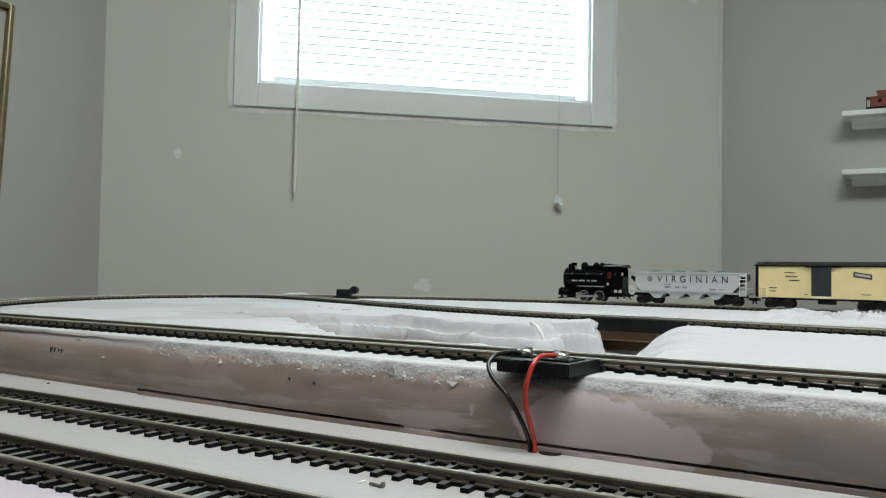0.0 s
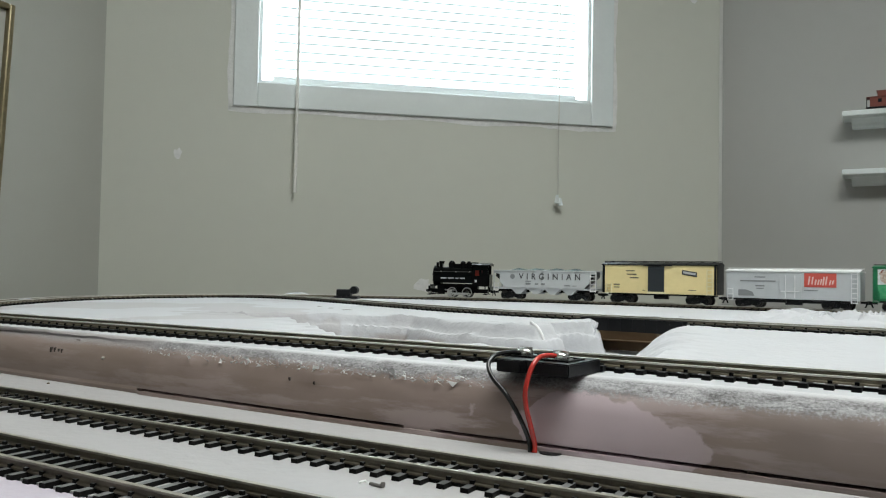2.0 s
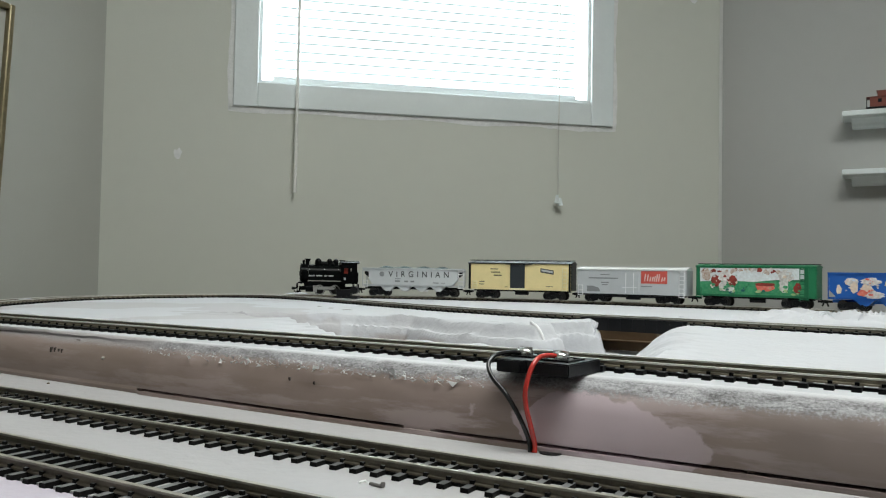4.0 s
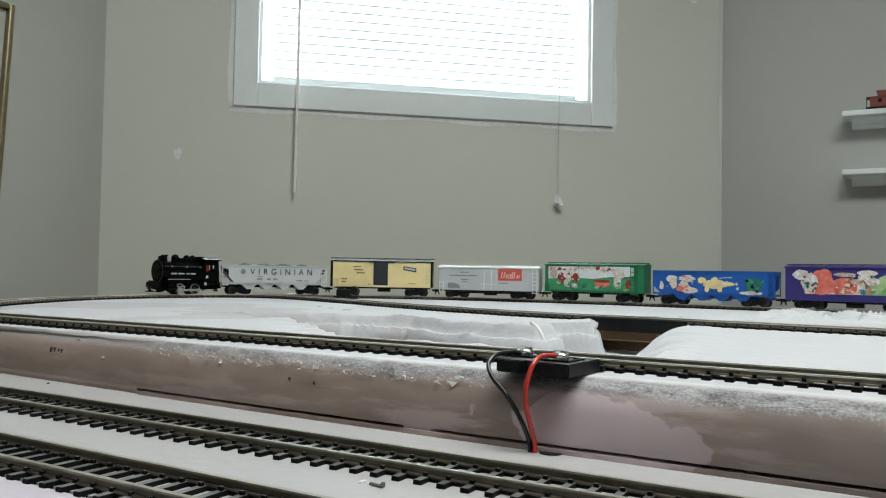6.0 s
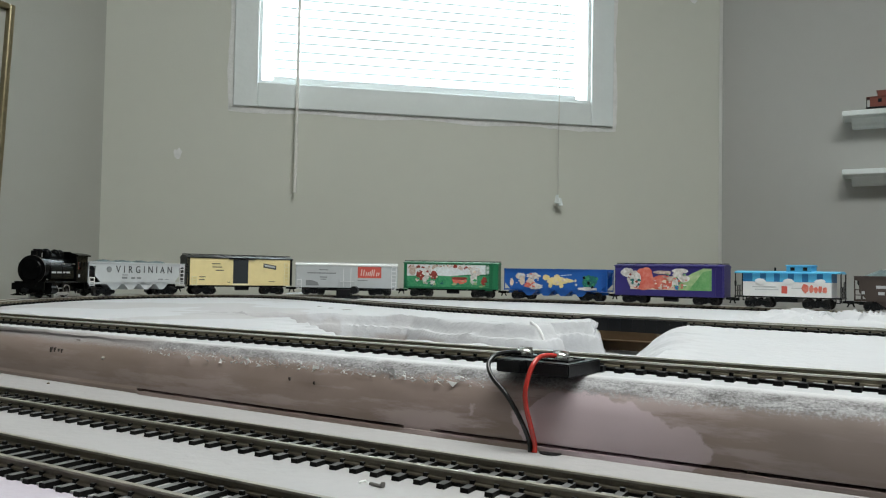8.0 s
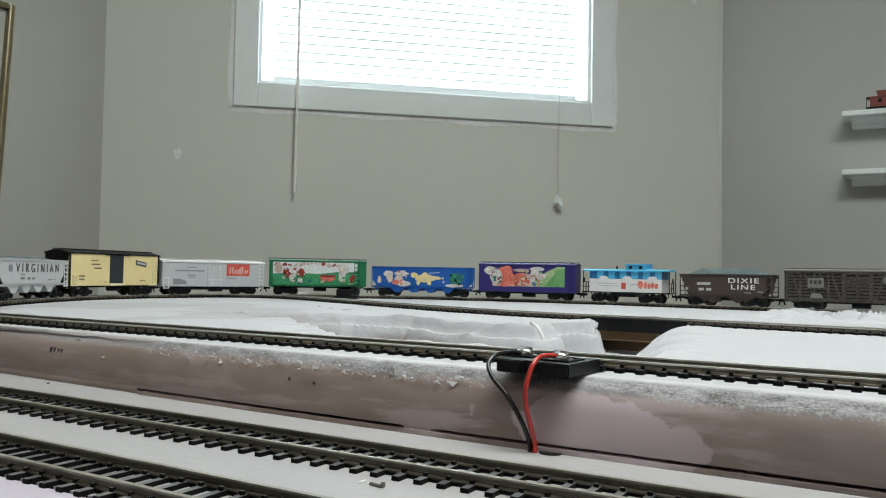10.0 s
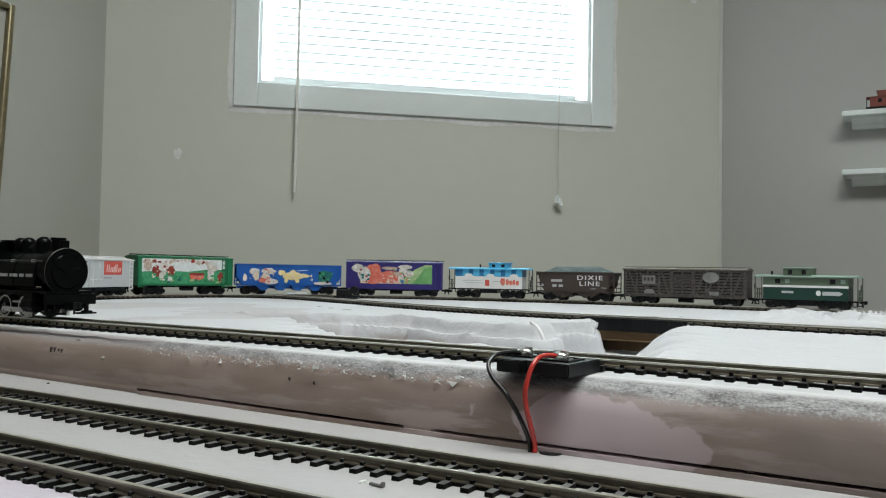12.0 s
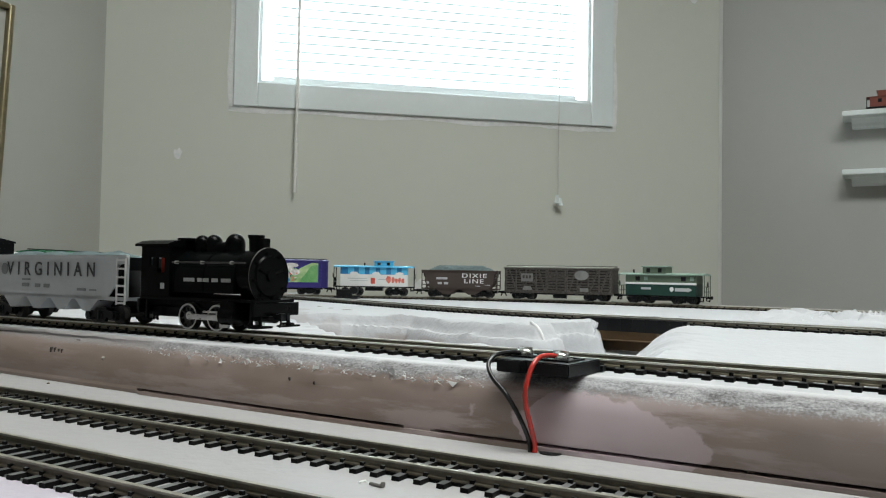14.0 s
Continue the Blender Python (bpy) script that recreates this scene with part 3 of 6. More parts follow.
def lower_board():
    t = thing("layout_table", "wooden train table topped with white painted foam board", "table")
    part("tabletop", boxes(((-0.96, -0.16, 0.845), (1.32, 1.03, 0.874)), bevel=0.002), PINE, t)
    part("painted_board", boxes(((-0.955, 0.1345, 0.8743), (1.315, 1.025, LOWER))), BOARD, t, "white painted foam board")
    part("bare_board", boxes(((-0.955, -0.155, 0.8743), (1.315, 0.1340, LOWER)), bevel=0.0012), BARE_FOAM, t, "bare lavender foam board")
    for x in (-0.90, 1.20):
        for y in (-0.10, 0.91):
            part("leg", boxes(((x, y, 0.0), (x + 0.06, y + 0.06, 0.845)), bevel=0.003), PINE, t)
    for y in (-0.10, 0.95):
        part("apron", boxes(((-0.84, y, 0.76), (1.20, y + 0.02, 0.845)), bevel=0.002), PINE, t)


lower_board()


# ---- window, shelves, picture ----
def translucent(name, colour):
    m = bpy.data.materials.new(name)
    m.use_nodes = True
    n, l = m.node_tree.nodes, m.node_tree.links
    t = n.new("ShaderNodeBsdfTranslucent")
    t.inputs["Color"].default_value = (*colour, 1)
    grain = n.new("ShaderNodeTexNoise")
    grain.inputs["Scale"].default_value = 30
    b = n["Principled BSDF"]
    r = n.new("ShaderNodeMapRange")
    r.inputs["To Min"].default_value, r.inputs["To Max"].default_value = 0.35, 0.5
    l.new(grain.outputs["Fac"], r.inputs["Value"])
    l.new(r.outputs["Result"], b.inputs["Roughness"])
    b.inputs["Base Color"].default_value = (*colour, 1)
    mix = n.new("ShaderNodeMixShader")
    mix.inputs["Fac"].default_value = 0.36
    l.new(b.outputs["BSDF"], mix.inputs[1])
    l.new(t.outputs["BSDF"], mix.inputs[2])
    l.new(mix.outputs["Shader"], n["Material Output"].inputs["Surface"])
    return m


SLAT = translucent("white_vinyl_slat", (0.86, 0.89, 0.89))
SLAT_SHADE_LINE = material("slat_shade_line", (0.74, 0.90, 0.90), 0.4, spread=0.03, scale=40.0)
CORD = material("white_cord", (0.72, 0.71, 0.66), 0.7, spread=0.1, scale=300.0)
CLEAR_WAND = material("clear_wand_plastic", (0.90, 0.89, 0.85), 0.25, spread=0.03, scale=100.0)
GLASS = bpy.data.materials.new("window_glass")
GLASS.use_nodes = True
gb = GLASS.node_tree.nodes["Principled BSDF"]
gb.inputs["Base Color"].default_value, gb.inputs["Roughness"].default_value, gb.inputs["Transmission Weight"].default_value, gb.inputs["IOR"].default_value = (0.95, 0.98, 0.98, 1), 0.02, 1.0, 1.05


def window():
    t = thing("window_1", "basement window with flat white casing and closed mini blind behind", "window", WINDOW_WALL, kind="structure")
    c0, c1, z0, z1 = 0.2895, 1.2510, 1.3535, 1.965
    for name, lo, hi in (("casing_side", (c0, -0.011, z0), (OU0, -0.001, z1)), ("casing_side", (OU1, -0.011, z0), (c1, -0.001, z1)), ("casing_bottom", (OU0, -0.0106, z0), (OU1, -0.001, OZ0)), ("casing_top", (OU0, -0.0106, OZ1), (OU1, -0.001, z1))):
        part(name, boxes((lo, hi), bevel=0.0025), TRIM, t)
    for name, lo, hi in (("jamb", (OU0, 0.001, OZ0 + 0.008), (OU0 + 0.008, 0.17, OZ1 - 0.008)), ("jamb", (OU1 - 0.008, 0.001, OZ0 + 0.008), (OU1, 0.17, OZ1 - 0.008)), ("sill", (OU0, 0.001, OZ0), (OU1, 0.17, OZ0 + 0.008)), ("head", (OU0, 0.001, OZ1 - 0.008), (OU1, 0.17, OZ1))):
        part(name, boxes((lo, hi)), TRIM, t)
    fr = part("sash", boxes(((OU0 + 0.008, 0.13, OZ0 + 0.008), (OU0 + 0.045, 0.16, OZ1 - 0.008)), ((OU1 - 0.045, 0.13, OZ0 + 0.008), (OU1 - 0.008, 0.16, OZ1 - 0.008)), ((OU0 + 0.045, 0.13, OZ0 + 0.008), (OU1 - 0.045, 0.16, OZ0 + 0.04)), ((OU0 + 0.045, 0.13, OZ1 - 0.04), (OU1 - 0.045, 0.16, OZ1 - 0.008))), TRIM, t)
    pane = part("pane", boxes(((OU0 + 0.045, 0.143, OZ0 + 0.04), (OU1 - 0.045, 0.147, OZ1 - 0.04))), GLASS, fr)
    pane.visible_shadow = False
    # ragged white paint line on the wall round the casing
    rng = random.Random(3)
    bm = bmesh.new()
    def strip(along, fixed, side, up):
        pts = [fixed + side * (0.011 + 0.0025 * rng.random() + 0.003 * math.sin(a * 23)) for a in along]
        for (a, p), (b, q) in zip(zip(along, pts), list(zip(along, pts))[1:]):
            quad = [(a, fixed), (b, fixed), (b, q), (a, p)]
            bm.faces.new([bm.verts.new((x, -0.0012, z) if not up else (z, -0.0012, x)) for x, z in quad])
    strip(list(np.arange(c0 - 0.012, c1 + 0.012, 0.012)), z0, -1, False)
    strip(list(np.arange(z0 - 0.010, z1, 0.014)), c0, -1, True)
    strip(list(np.arange(z0, z1, 0.014)), c1, 1, True)
    part("paint_line", bm, SMEAR, t, "ragged white paint line on the wall")
    return t


window()


def blind():
    t = thing("mini_blind", "closed white mini blind glowing with daylight behind", "window blind", WINDOW_WALL)
    u0, u1 = 0.3800, 1.1560
    part("headrail", boxes(((u0, 0.005, OZ1 - 0.035), (u1, 0.035, OZ1 - 0.008)), bevel=0.002), TRIM, t)
    part("bottom_rail", boxes(((u0, 0.010, 1.4215), (u1, 0.034, 1.4330)), bevel=0.002), TRIM, t)
    bm = bmesh.new()
    tilt = radians(77)
    prof = []
    for k in range(5):
        a = (k / 4 - 0.5) * 0.025
        b = 0.0016 * (1 - (2 * k / 4 - 1) ** 2)
        prof.append((a * math.cos(tilt) - b * math.sin(tilt), a * math.sin(tilt) + b * math.cos(tilt)))
    lo = [bm.verts.new((u0, y, z)) for y, z in prof]
    hi = [bm.verts.new((u1, y, z)) for y, z in prof]
    for k in range(4):
        bm.faces.new((lo[k], lo[k + 1], hi[k + 1], hi[k]))
    # an added opaque cyan strip draws the shade line where two slats overlap
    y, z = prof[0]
    shade_line = bm.faces.new([bm.verts.new(v) for v in ((u0, y - 0.0014, z - 0.0014), (u1, y - 0.0014, z - 0.0014), (u1, y - 0.0008, z + 0.0030), (u0, y - 0.0008, z + 0.0030))])
    shade_line.material_index = 1
    first = part("slat", bm, SLAT, t, smooth=True)
    first.data.materials.append(SLAT_SHADE_LINE)
    first.location = (0, 0.022, 1.4450)
    for k in range(1, 20):
        ob = new("slat", first.data)
        ob.parent = t
        ob.location = (0, 0.022, 1.4450 + k * 0.0215)
    for u in (u0 + 0.06, (u0 + u1) / 2, u1 - 0.055):
        part("ladder_cord", rods(((u, 0.009, 1.43), (u, 0.009, OZ1 - 0.03)), r=0.0006, seg=6), CORD, t)
    wand = part("tilt_wand", rods(((0.4385, -0.0215, 1.149), (0.4400, -0.0215, 1.868)), r=0.0042, seg=6), CLEAR_WAND, t, "clear plastic tilt wand")
    part("wand_hook", rods(((0.4400, -0.0215, 1.868), (0.4400, 0.010, 1.885)), r=0.0015, seg=6), SCREW, wand)
    bm = rods(((1.097, -0.024, 1.163), (1.099, -0.019, 1.868)), ((1.099, -0.019, 1.868), (1.099, 0.012, 1.885)), r=0.0011, seg=6)
    cord = part("lift_cord", bm, CORD, t)
    bm = rod(bmesh.new(), (1.094, -0.024, 1.146), (1.095, -0.024, 1.168), 0.0072, 10, 0.0035)
    rod(bm, (1.104, -0.026, 1.141), (1.102, -0.025, 1.160), 0.0065, 10, 0.003)
    part("tassel", bm, TRIM, cord, "white plastic cord tassels")


blind()


def spackle(name, u, z, w, h, seed):
    rng = random.Random(seed)
    bm = bmesh.new()
    pts = [(u + w / 2 * math.cos(a) * rng.uniform(0.6, 1.15), z + h / 2 * math.sin(a) * rng.uniform(0.6, 1.15)) for a in (2 * math.pi * k / 14 for k in range(14))]
    prism(bm, pts, -0.0014, -0.0004)
    ob = part(name, bm, SMEAR, None, "white dab of spackle on the beige wall")
    ob.matrix_world = WINDOW_WALL
    tagged(ob, category="wall patch")


spackle("wall_patch", 0.167, 1.233, 0.022, 0.030, 1)
spackle("wall_patch", 0.756, 0.932, 0.046, 0.040, 2)
spackle("wall_patch", 1.482, 1.722, 0.034, 0.040, 4)


def wall_shelf(z, label):
    t = thing("wall_shelf", label, "shelf", group="white wall shelves")
    y = Y1 - 0.001
    part("board", boxes(((-0.1075, y - 0.088, z - 0.014), (0.70, y, z)), bevel=0.003), TRIM, t)
    bm = bmesh.new()
    prof = [(y, z - 0.0142), (y - 0.078, z - 0.0142), (y - 0.074, z - 0.018), (y - 0.066, z - 0.0195), (y - 0.058, z - 0.0235), (y - 0.052, z - 0.0265), (y - 0.048, z - 0.0310), (y - 0.044, z - 0.0335), (y, z - 0.0335)]
    prism(bm, prof, -0.088, 0.685, "yz")
    part("moulding", bm, TRIM, t)


wall_shelf(1.3715, "white moulded wall shelf carrying a red model caboose")
wall_shelf(1.2300, "empty white moulded wall shelf on a grey wall")


def picture():
    t = thing("picture_frame", "thin gilt picture frame with a pale mat hung askew", "picture", pose(X0 + 0.001, 0.932, 1.497, -2.6, 0, 0))
    x, y0, y1, z0, z1 = 0.0, -0.525, 0.0, -0.399, 0.0
    for lo, hi in (((x, y0, z0), (x + 0.020, y0 + 0.012, z1)), ((x, y1 - 0.012, z0), (x + 0.020, y1, z1)), ((x, y0 + 0.012, z0), (x + 0.020, y1 - 0.012, z0 + 0.012)), ((x, y0 + 0.012, z1 - 0.012), (x + 0.020, y1 - 0.012, z1))):
        part("frame_bar", boxes((lo, hi), bevel=0.003), GOLD, t)
    part("mat", boxes(((x, y0 + 0.012, z0 + 0.012), (x + 0.006, y1 - 0.012, z1 - 0.012))), MAT_BOARD, t)
    part("print", boxes(((x + 0.0062, y0 + 0.09, z0 + 0.08), (x + 0.0072, y1 - 0.09, z1 - 0.08))), PICTURE, t)


picture()
ob = part("corner_bead", boxes(((-0.4075, Y1 - 0.0060, 0.0), (-0.3990, Y1 - 0.0005, 2.35))), BEAD, None, "pale painted corner bead")
tagged(ob, category="trim", kind="structure")


def ceiling_light():
    t = thing("ceiling_light", "white framed ceiling light panel, switched on", "ceiling light", pose(LAMP_X, LAMP_Y, 2.28))
    part("frame", boxes(((-0.62, -0.32, 0.012), (0.62, -0.29, 0.07)), ((-0.62, 0.29, 0.012), (0.62, 0.32, 0.07)), ((-0.62, -0.29, 0.012), (-0.59, 0.29, 0.07)), ((0.59, -0.29, 0.012), (0.62, 0.29, 0.07))), TRIM, t)
    part("diffuser", boxes(((-0.59, -0.29, 0.02), (0.59, 0.29, 0.07))), glow("lit_diffuser", (1.0, 0.97, 0.9), 3.0), t)


ceiling_light()


# ---- small things on the boards ----
def terminal():
    m = pose(-0.1064, 0.2640, UPPER + 0.0003, 0, 0, -5.8)
    t = thing("track_terminal", "black plastic track terminal block with two bright screws", "terminal block", m)
    bm = bmesh.new()
    prism(bm, [(-0.0160, -0.0122), (-0.0060, -0.0122), (-0.0052, -0.0095), (0.0000, -0.0095), (0.0008, -0.0128), (0.0130, -0.0128), (0.0130, 0.0130), (-0.0160, 0.0130)], 0.0, 0.0046, "xy")
    bmesh.ops.bevel(bm, geom=bm.edges[:], offset=0.0004, segments=2, affect="EDGES")
    part("block", bm, BLACK, t)
    for x, y in ((-0.0128, 0.0030), (0.0040, -0.0010)):
        bm = bmesh.new()
        for a0, b0, a1, b1 in ((-0.0062, -0.0066, 0.0062, -0.0058), (-0.0062, 0.0058, 0.0062, 0.0066), (-0.0062, -0.0058, -0.0054, 0.0058), (0.0054, -0.0058, 0.0062, 0.0058)):
            box(bm, (x + a0, y + b0, 0.0044), (x + a1, y + b1, 0.0053))
        part("screw_well", bm, BLACK, t)
        part("washer", rod(bmesh.new(), (x, y, 0.0046), (x, y, 0.0052), 0.0046, 16), BLACK, t, "dark washer")
        bm = rod(bmesh.new(), (x, y, 0.0052), (x, y, 0.0060), 0.0034, 16)
        ball(bm, (x, y, 0.0060), 0.0033, 16, (1, 1, 0.55))
        box(bm, (x - 0.0030, y - 0.0004, 0.0066), (x + 0.0030, y + 0.0004, 0.0080))
        part("screw", bm, SCREW, t, "bright domed screw", True)
    part("joiner", boxes(((-0.014, 0.0131, 0.0), (0.014, 0.0160, 0.0022)), bevel=0.0003), BLACK, t)


terminal()
w = part("black_wire", tube(spline([(-0.1175, 0.2690, 0.9316), (-0.1212, 0.2620, 0.9328), (-0.1240, 0.2550, 0.9323), (-0.1248, 0.2500, 0.9296), (-0.1215, 0.2465, 0.9253), (-0.1150, 0.2455, 0.9193), (-0.1105, 0.2465, 0.9118), (-0.1082, 0.2485, 0.9048), (-0.1074, 0.2480, 0.9008)]), 0.00082), BLACK_WIRE, None, "black insulated wire from the terminal screw down the foam", True)
tagged(w, category="wire")
w = part("red_wire", tube(spline([(-0.1010, 0.2630, 0.9316), (-0.1040, 0.2590, 0.9330), (-0.1066, 0.2535, 0.9328), (-0.1075, 0.2485, 0.9296), (-0.1082, 0.2452, 0.9228), (-0.1080, 0.2450, 0.9173), (-0.1070, 0.2468, 0.9103), (-0.1062, 0.2488, 0.9038), (-0.1058, 0.2480, 0.9008)]), 0.00088), RED_WIRE, None, "red insulated wire from the terminal screw down the foam", True)
tagged(w, category="wire")
# flat black disc on the board; the hole's dark inside is its colour
ob = part("wire_hole", rod(bmesh.new(), (-0.101, 0.2508, LOWER - 0.0005), (-0.101, 0.2508, LOWER + 0.0004), 0.004, 16), BLACK, None, "black disc for the wire hole in the white board")
tagged(ob, category="hole")


def switch_machine():
    t = thing("switch_machine", "small black plastic switch machine beside the turnout", "switch machine", pose(-0.628, 0.835, UPPER, 0, 0, 24))
    part("housing", boxes(((-0.013, -0.007, 0.0), (0.006, 0.007, 0.0125)), bevel=0.001), BLACK, t)
    part("base", boxes(((-0.016, -0.009, 0.0), (0.016, 0.009, 0.0035)), bevel=0.0005), BLACK, t)
    part("motor_cap", rod(bmesh.new(), (0.010, -0.006, 0.0115), (0.010, 0.006, 0.0115), 0.0052, 18), BLACK, t)


switch_machine()


def girder_bridge():
    a, b = Vector((-0.213, 0.6090, 0)), Vector((-0.128, 0.5995, 0))
    m = Matrix.Translation((*((a + b) / 2).xy, UPPER)) @ Matrix.Rotation(math.atan2(b.y - a.y, b.x - a.x), 4, "Z")
    t = thing("girder_bridge", "black plastic girder bridge across the stream bed", "bridge", m)
    h = (b - a).length / 2
    for y in (-0.017, 0.0145):
        g = part("girder", prism(bmesh.new(), [(-h, 0.0030), (h, 0.0030), (h - 0.002, -0.0015), (h - 0.016, -0.0068), (-h + 0.016, -0.0068), (-h + 0.002, -0.0015)], y, y + 0.0025), BLACK, t)
        for k in range(9):
            x = -h + 0.004 + k * (2 * h - 0.008) / 8
            s = -0.0006 if y < 0 else 0.0025
            part("stiffener", boxes(((x - 0.0006, y + s, -0.0055 if 1 < k < 7 else -0.0005), (x + 0.0006, y + s + 0.0006, 0.0028))), BLACK, g)
    part("deck", boxes(((-h, -0.0145, -0.004), (h, 0.0145, -0.0006))), BLACK, t)


girder_bridge()
ob = part("wood_block", boxes(((-0.236, 0.632, LOWER), (-0.165, 0.660, LOWER + 0.0205)), ((-0.232, 0.626, LOWER), (-0.165, 0.6315, LOWER + 0.009)), bevel=0.001), DARK_WOOD, None, "dark brown wooden block under the bridge")
tagged(ob, category="wood block")

WHITE_EDGE = material("bright_plaster_edge", (0.86, 0.86, 0.87), 0.55, spread=0.03)
ob = part("plaster_edge", tube(spline([(-0.2170, 0.4990, 0.9290), (-0.2120, 0.4970, 0.9262), (-0.2080, 0.4955, 0.9220), (-0.2060, 0.4950, 0.9170), (-0.2050, 0.4950, 0.9080)]), 0.0012, 8), WHITE_EDGE, None, "bright curled edge of stiff plaster cloth at the bank", True)
tagged(ob, category="plaster edge")



def cloth_flap(name, label, corners, seed, lift):
    """A stiff scrap of plaster cloth: a bent, ragged sheet with thickness."""
    rng = random.Random(seed)
    a, b, c, d = (Vector(p) for p in corners)
    n = 7
    bm = bmesh.new()
    top = [[bm.verts.new(a.lerp(b, i / n).lerp(d.lerp(c, i / n), j / n) + Vector((rng.uniform(-1, 1) * 0.0006, rng.uniform(-1, 1) * 0.0006, lift * math.sin(math.pi * i / n) * rng.uniform(0.6, 1.2) + rng.uniform(-1, 1) * 0.0006))) for j in range(n + 1)] for i in range(n + 1)]
    for i in range(n):
        for j in range(n):
            bm.faces.new((top[i][j], top[i + 1][j], top[i + 1][j + 1], top[i][j + 1]))
    bmesh.ops.recalc_face_normals(bm, faces=bm.faces)
    bmesh.ops.solidify(bm, geom=bm.faces[:], thickness=0.0006)
    ob = part(name, bm, PLASTER, None, label)
    return tagged(ob, category="plaster scrap")


cloth_flap("plaster_flap", "torn flap of white plaster cloth at the bank's corner", ((-0.2060, 0.5900, 0.9262), (-0.1880, 0.5560, 0.9268), (-0.1900, 0.5500, 0.9180), (-0.2080, 0.5560, 0.9160)), 3, 0.0015)
PLAQUE_GREY = material("grey_chip", (0.30, 0.29, 0.29), 0.8)


def crumb(name, x, y, z, size, mat, label, seed, category, squash=(1, 1, 0.5)):
    rng = random.Random(seed)
    bm = ball(bmesh.new(), (0, 0, 0), size, 10, squash)
    for v in bm.verts:
        v.co *= rng.uniform(0.7, 1.2)
    ob = part(name, bm, mat, None, label)
    ob.location = (x, y, z + size * squash[2] * 0.6)
    ob.rotation_euler = (0, 0, rng.uniform(0, 3))
    return tagged(ob, category=category)


crumb("plaster_crumb", -0.735, 0.860, UPPER, 0.012, PLASTER, "white crumb of plaster beside the far rails", 4, "plaster crumb", (1.4, 0.6, 0.28))
crumb("plaster_crumb", -0.730, 0.455, UPPER, 0.008, PLASTER, "small white crumb of plaster beside the rails", 9, "plaster crumb", (1.4, 0.6, 0.35))
crumb("plaster_crumb", -0.1320, 0.1850, LOWER, 0.0008, SMEAR, "white crumb on the lower board beside a screw", 12, "plaster crumb", (1.8, 1, 0.6))
WORN_STEEL = material("dull_steel", (0.22, 0.21, 0.20), 0.5, metal=0.6)
bm = rod(bmesh.new(), (-0.1285, 0.1836, LOWER + 0.0006), (-0.1245, 0.1836, LOWER + 0.0004), 0.0005, 10)
rod(bm, (-0.1245, 0.1836, LOWER + 0.0008), (-0.1239, 0.1836, LOWER + 0.0008), 0.0009, 10)
ob = part("loose_screw", bm, WORN_STEEL, None, "small steel screw lying on the white lower board")
tagged(ob, category="screw")
crumb("plaster_crumb", -0.3790, 0.2503, LOWER, 0.0009, DARK_WOOD, "tiny dark crumb on the white lower board", 15, "crumb")
for k, (x, y) in enumerate(((-0.5, 0.62), (-0.47, 0.60), (-0.44, 0.585))):
    crumb("dark_chip", x, y, UPPER, 0.0022, PLAQUE_GREY, "flat grey chip on the white plaster", 20 + k, "chip", (2.6, 1.0, 0.12))


def foam_nicks():
    """Dark slivers for cuts, and a chip of plaster, on the old stretch of foam."""
    rng = random.Random(14)
    bm = bmesh.new()
    for x, z, w, h in ((-0.3935, 0.9153, 0.0006, 0.0028), (-0.3905, 0.9160, 0.0005, 0.0020), (-0.3868, 0.9160, 0.0006, 0.0016), (-0.3840, 0.9158, 0.0004, 0.0018), (-0.3750, 0.9225, 0.0014, 0.0004), (-0.2210, 0.9150, 0.0006, 0.0014), (-0.2075, 0.9146, 0.0004, 0.0012)):
        y = np.interp(z - LOWER, (0.0105, 0.014, 0.017, 0.0195, 0.0216, 0.0232), (0.2531, 0.2542, 0.2554, 0.2568, 0.2583, 0.26)) + 0.010 * max(0.0, min(1.0, (-0.15 - x) / 0.35)) ** 1.6 + (0.0007 if x < -0.315 else 0.0)
        prism(bm, [(x + w * rng.uniform(-1, 0), z), (x + w, z + h * rng.uniform(-0.3, 0.2)), (x + w * rng.uniform(0.2, 1.2), z + h), (x - w, z + h * rng.uniform(0.7, 1.0))], y - 0.0002, y + 0.003)
    ob = part("foam_cuts", bm, CUT_DARK, None, "dark cuts in the worn foam edge")
    tagged(ob, category="cut", kind="stuff")
    crumb("plaster_chip", -0.3475, 0.2592, 0.9150, 0.0010, CREAM_CHIP, "pale plaster chip stuck to the foam edge", 31, "plaster chip", (1.5, 0.9, 0.8))


CREAM_CHIP = material("beige_plaster_chip", (0.45, 0.42, 0.38), 0.7)
CUT_DARK = material("dark_foam_cut", (0.07, 0.055, 0.048), 0.8, spread=0.2, scale=300.0)
foam_nicks()


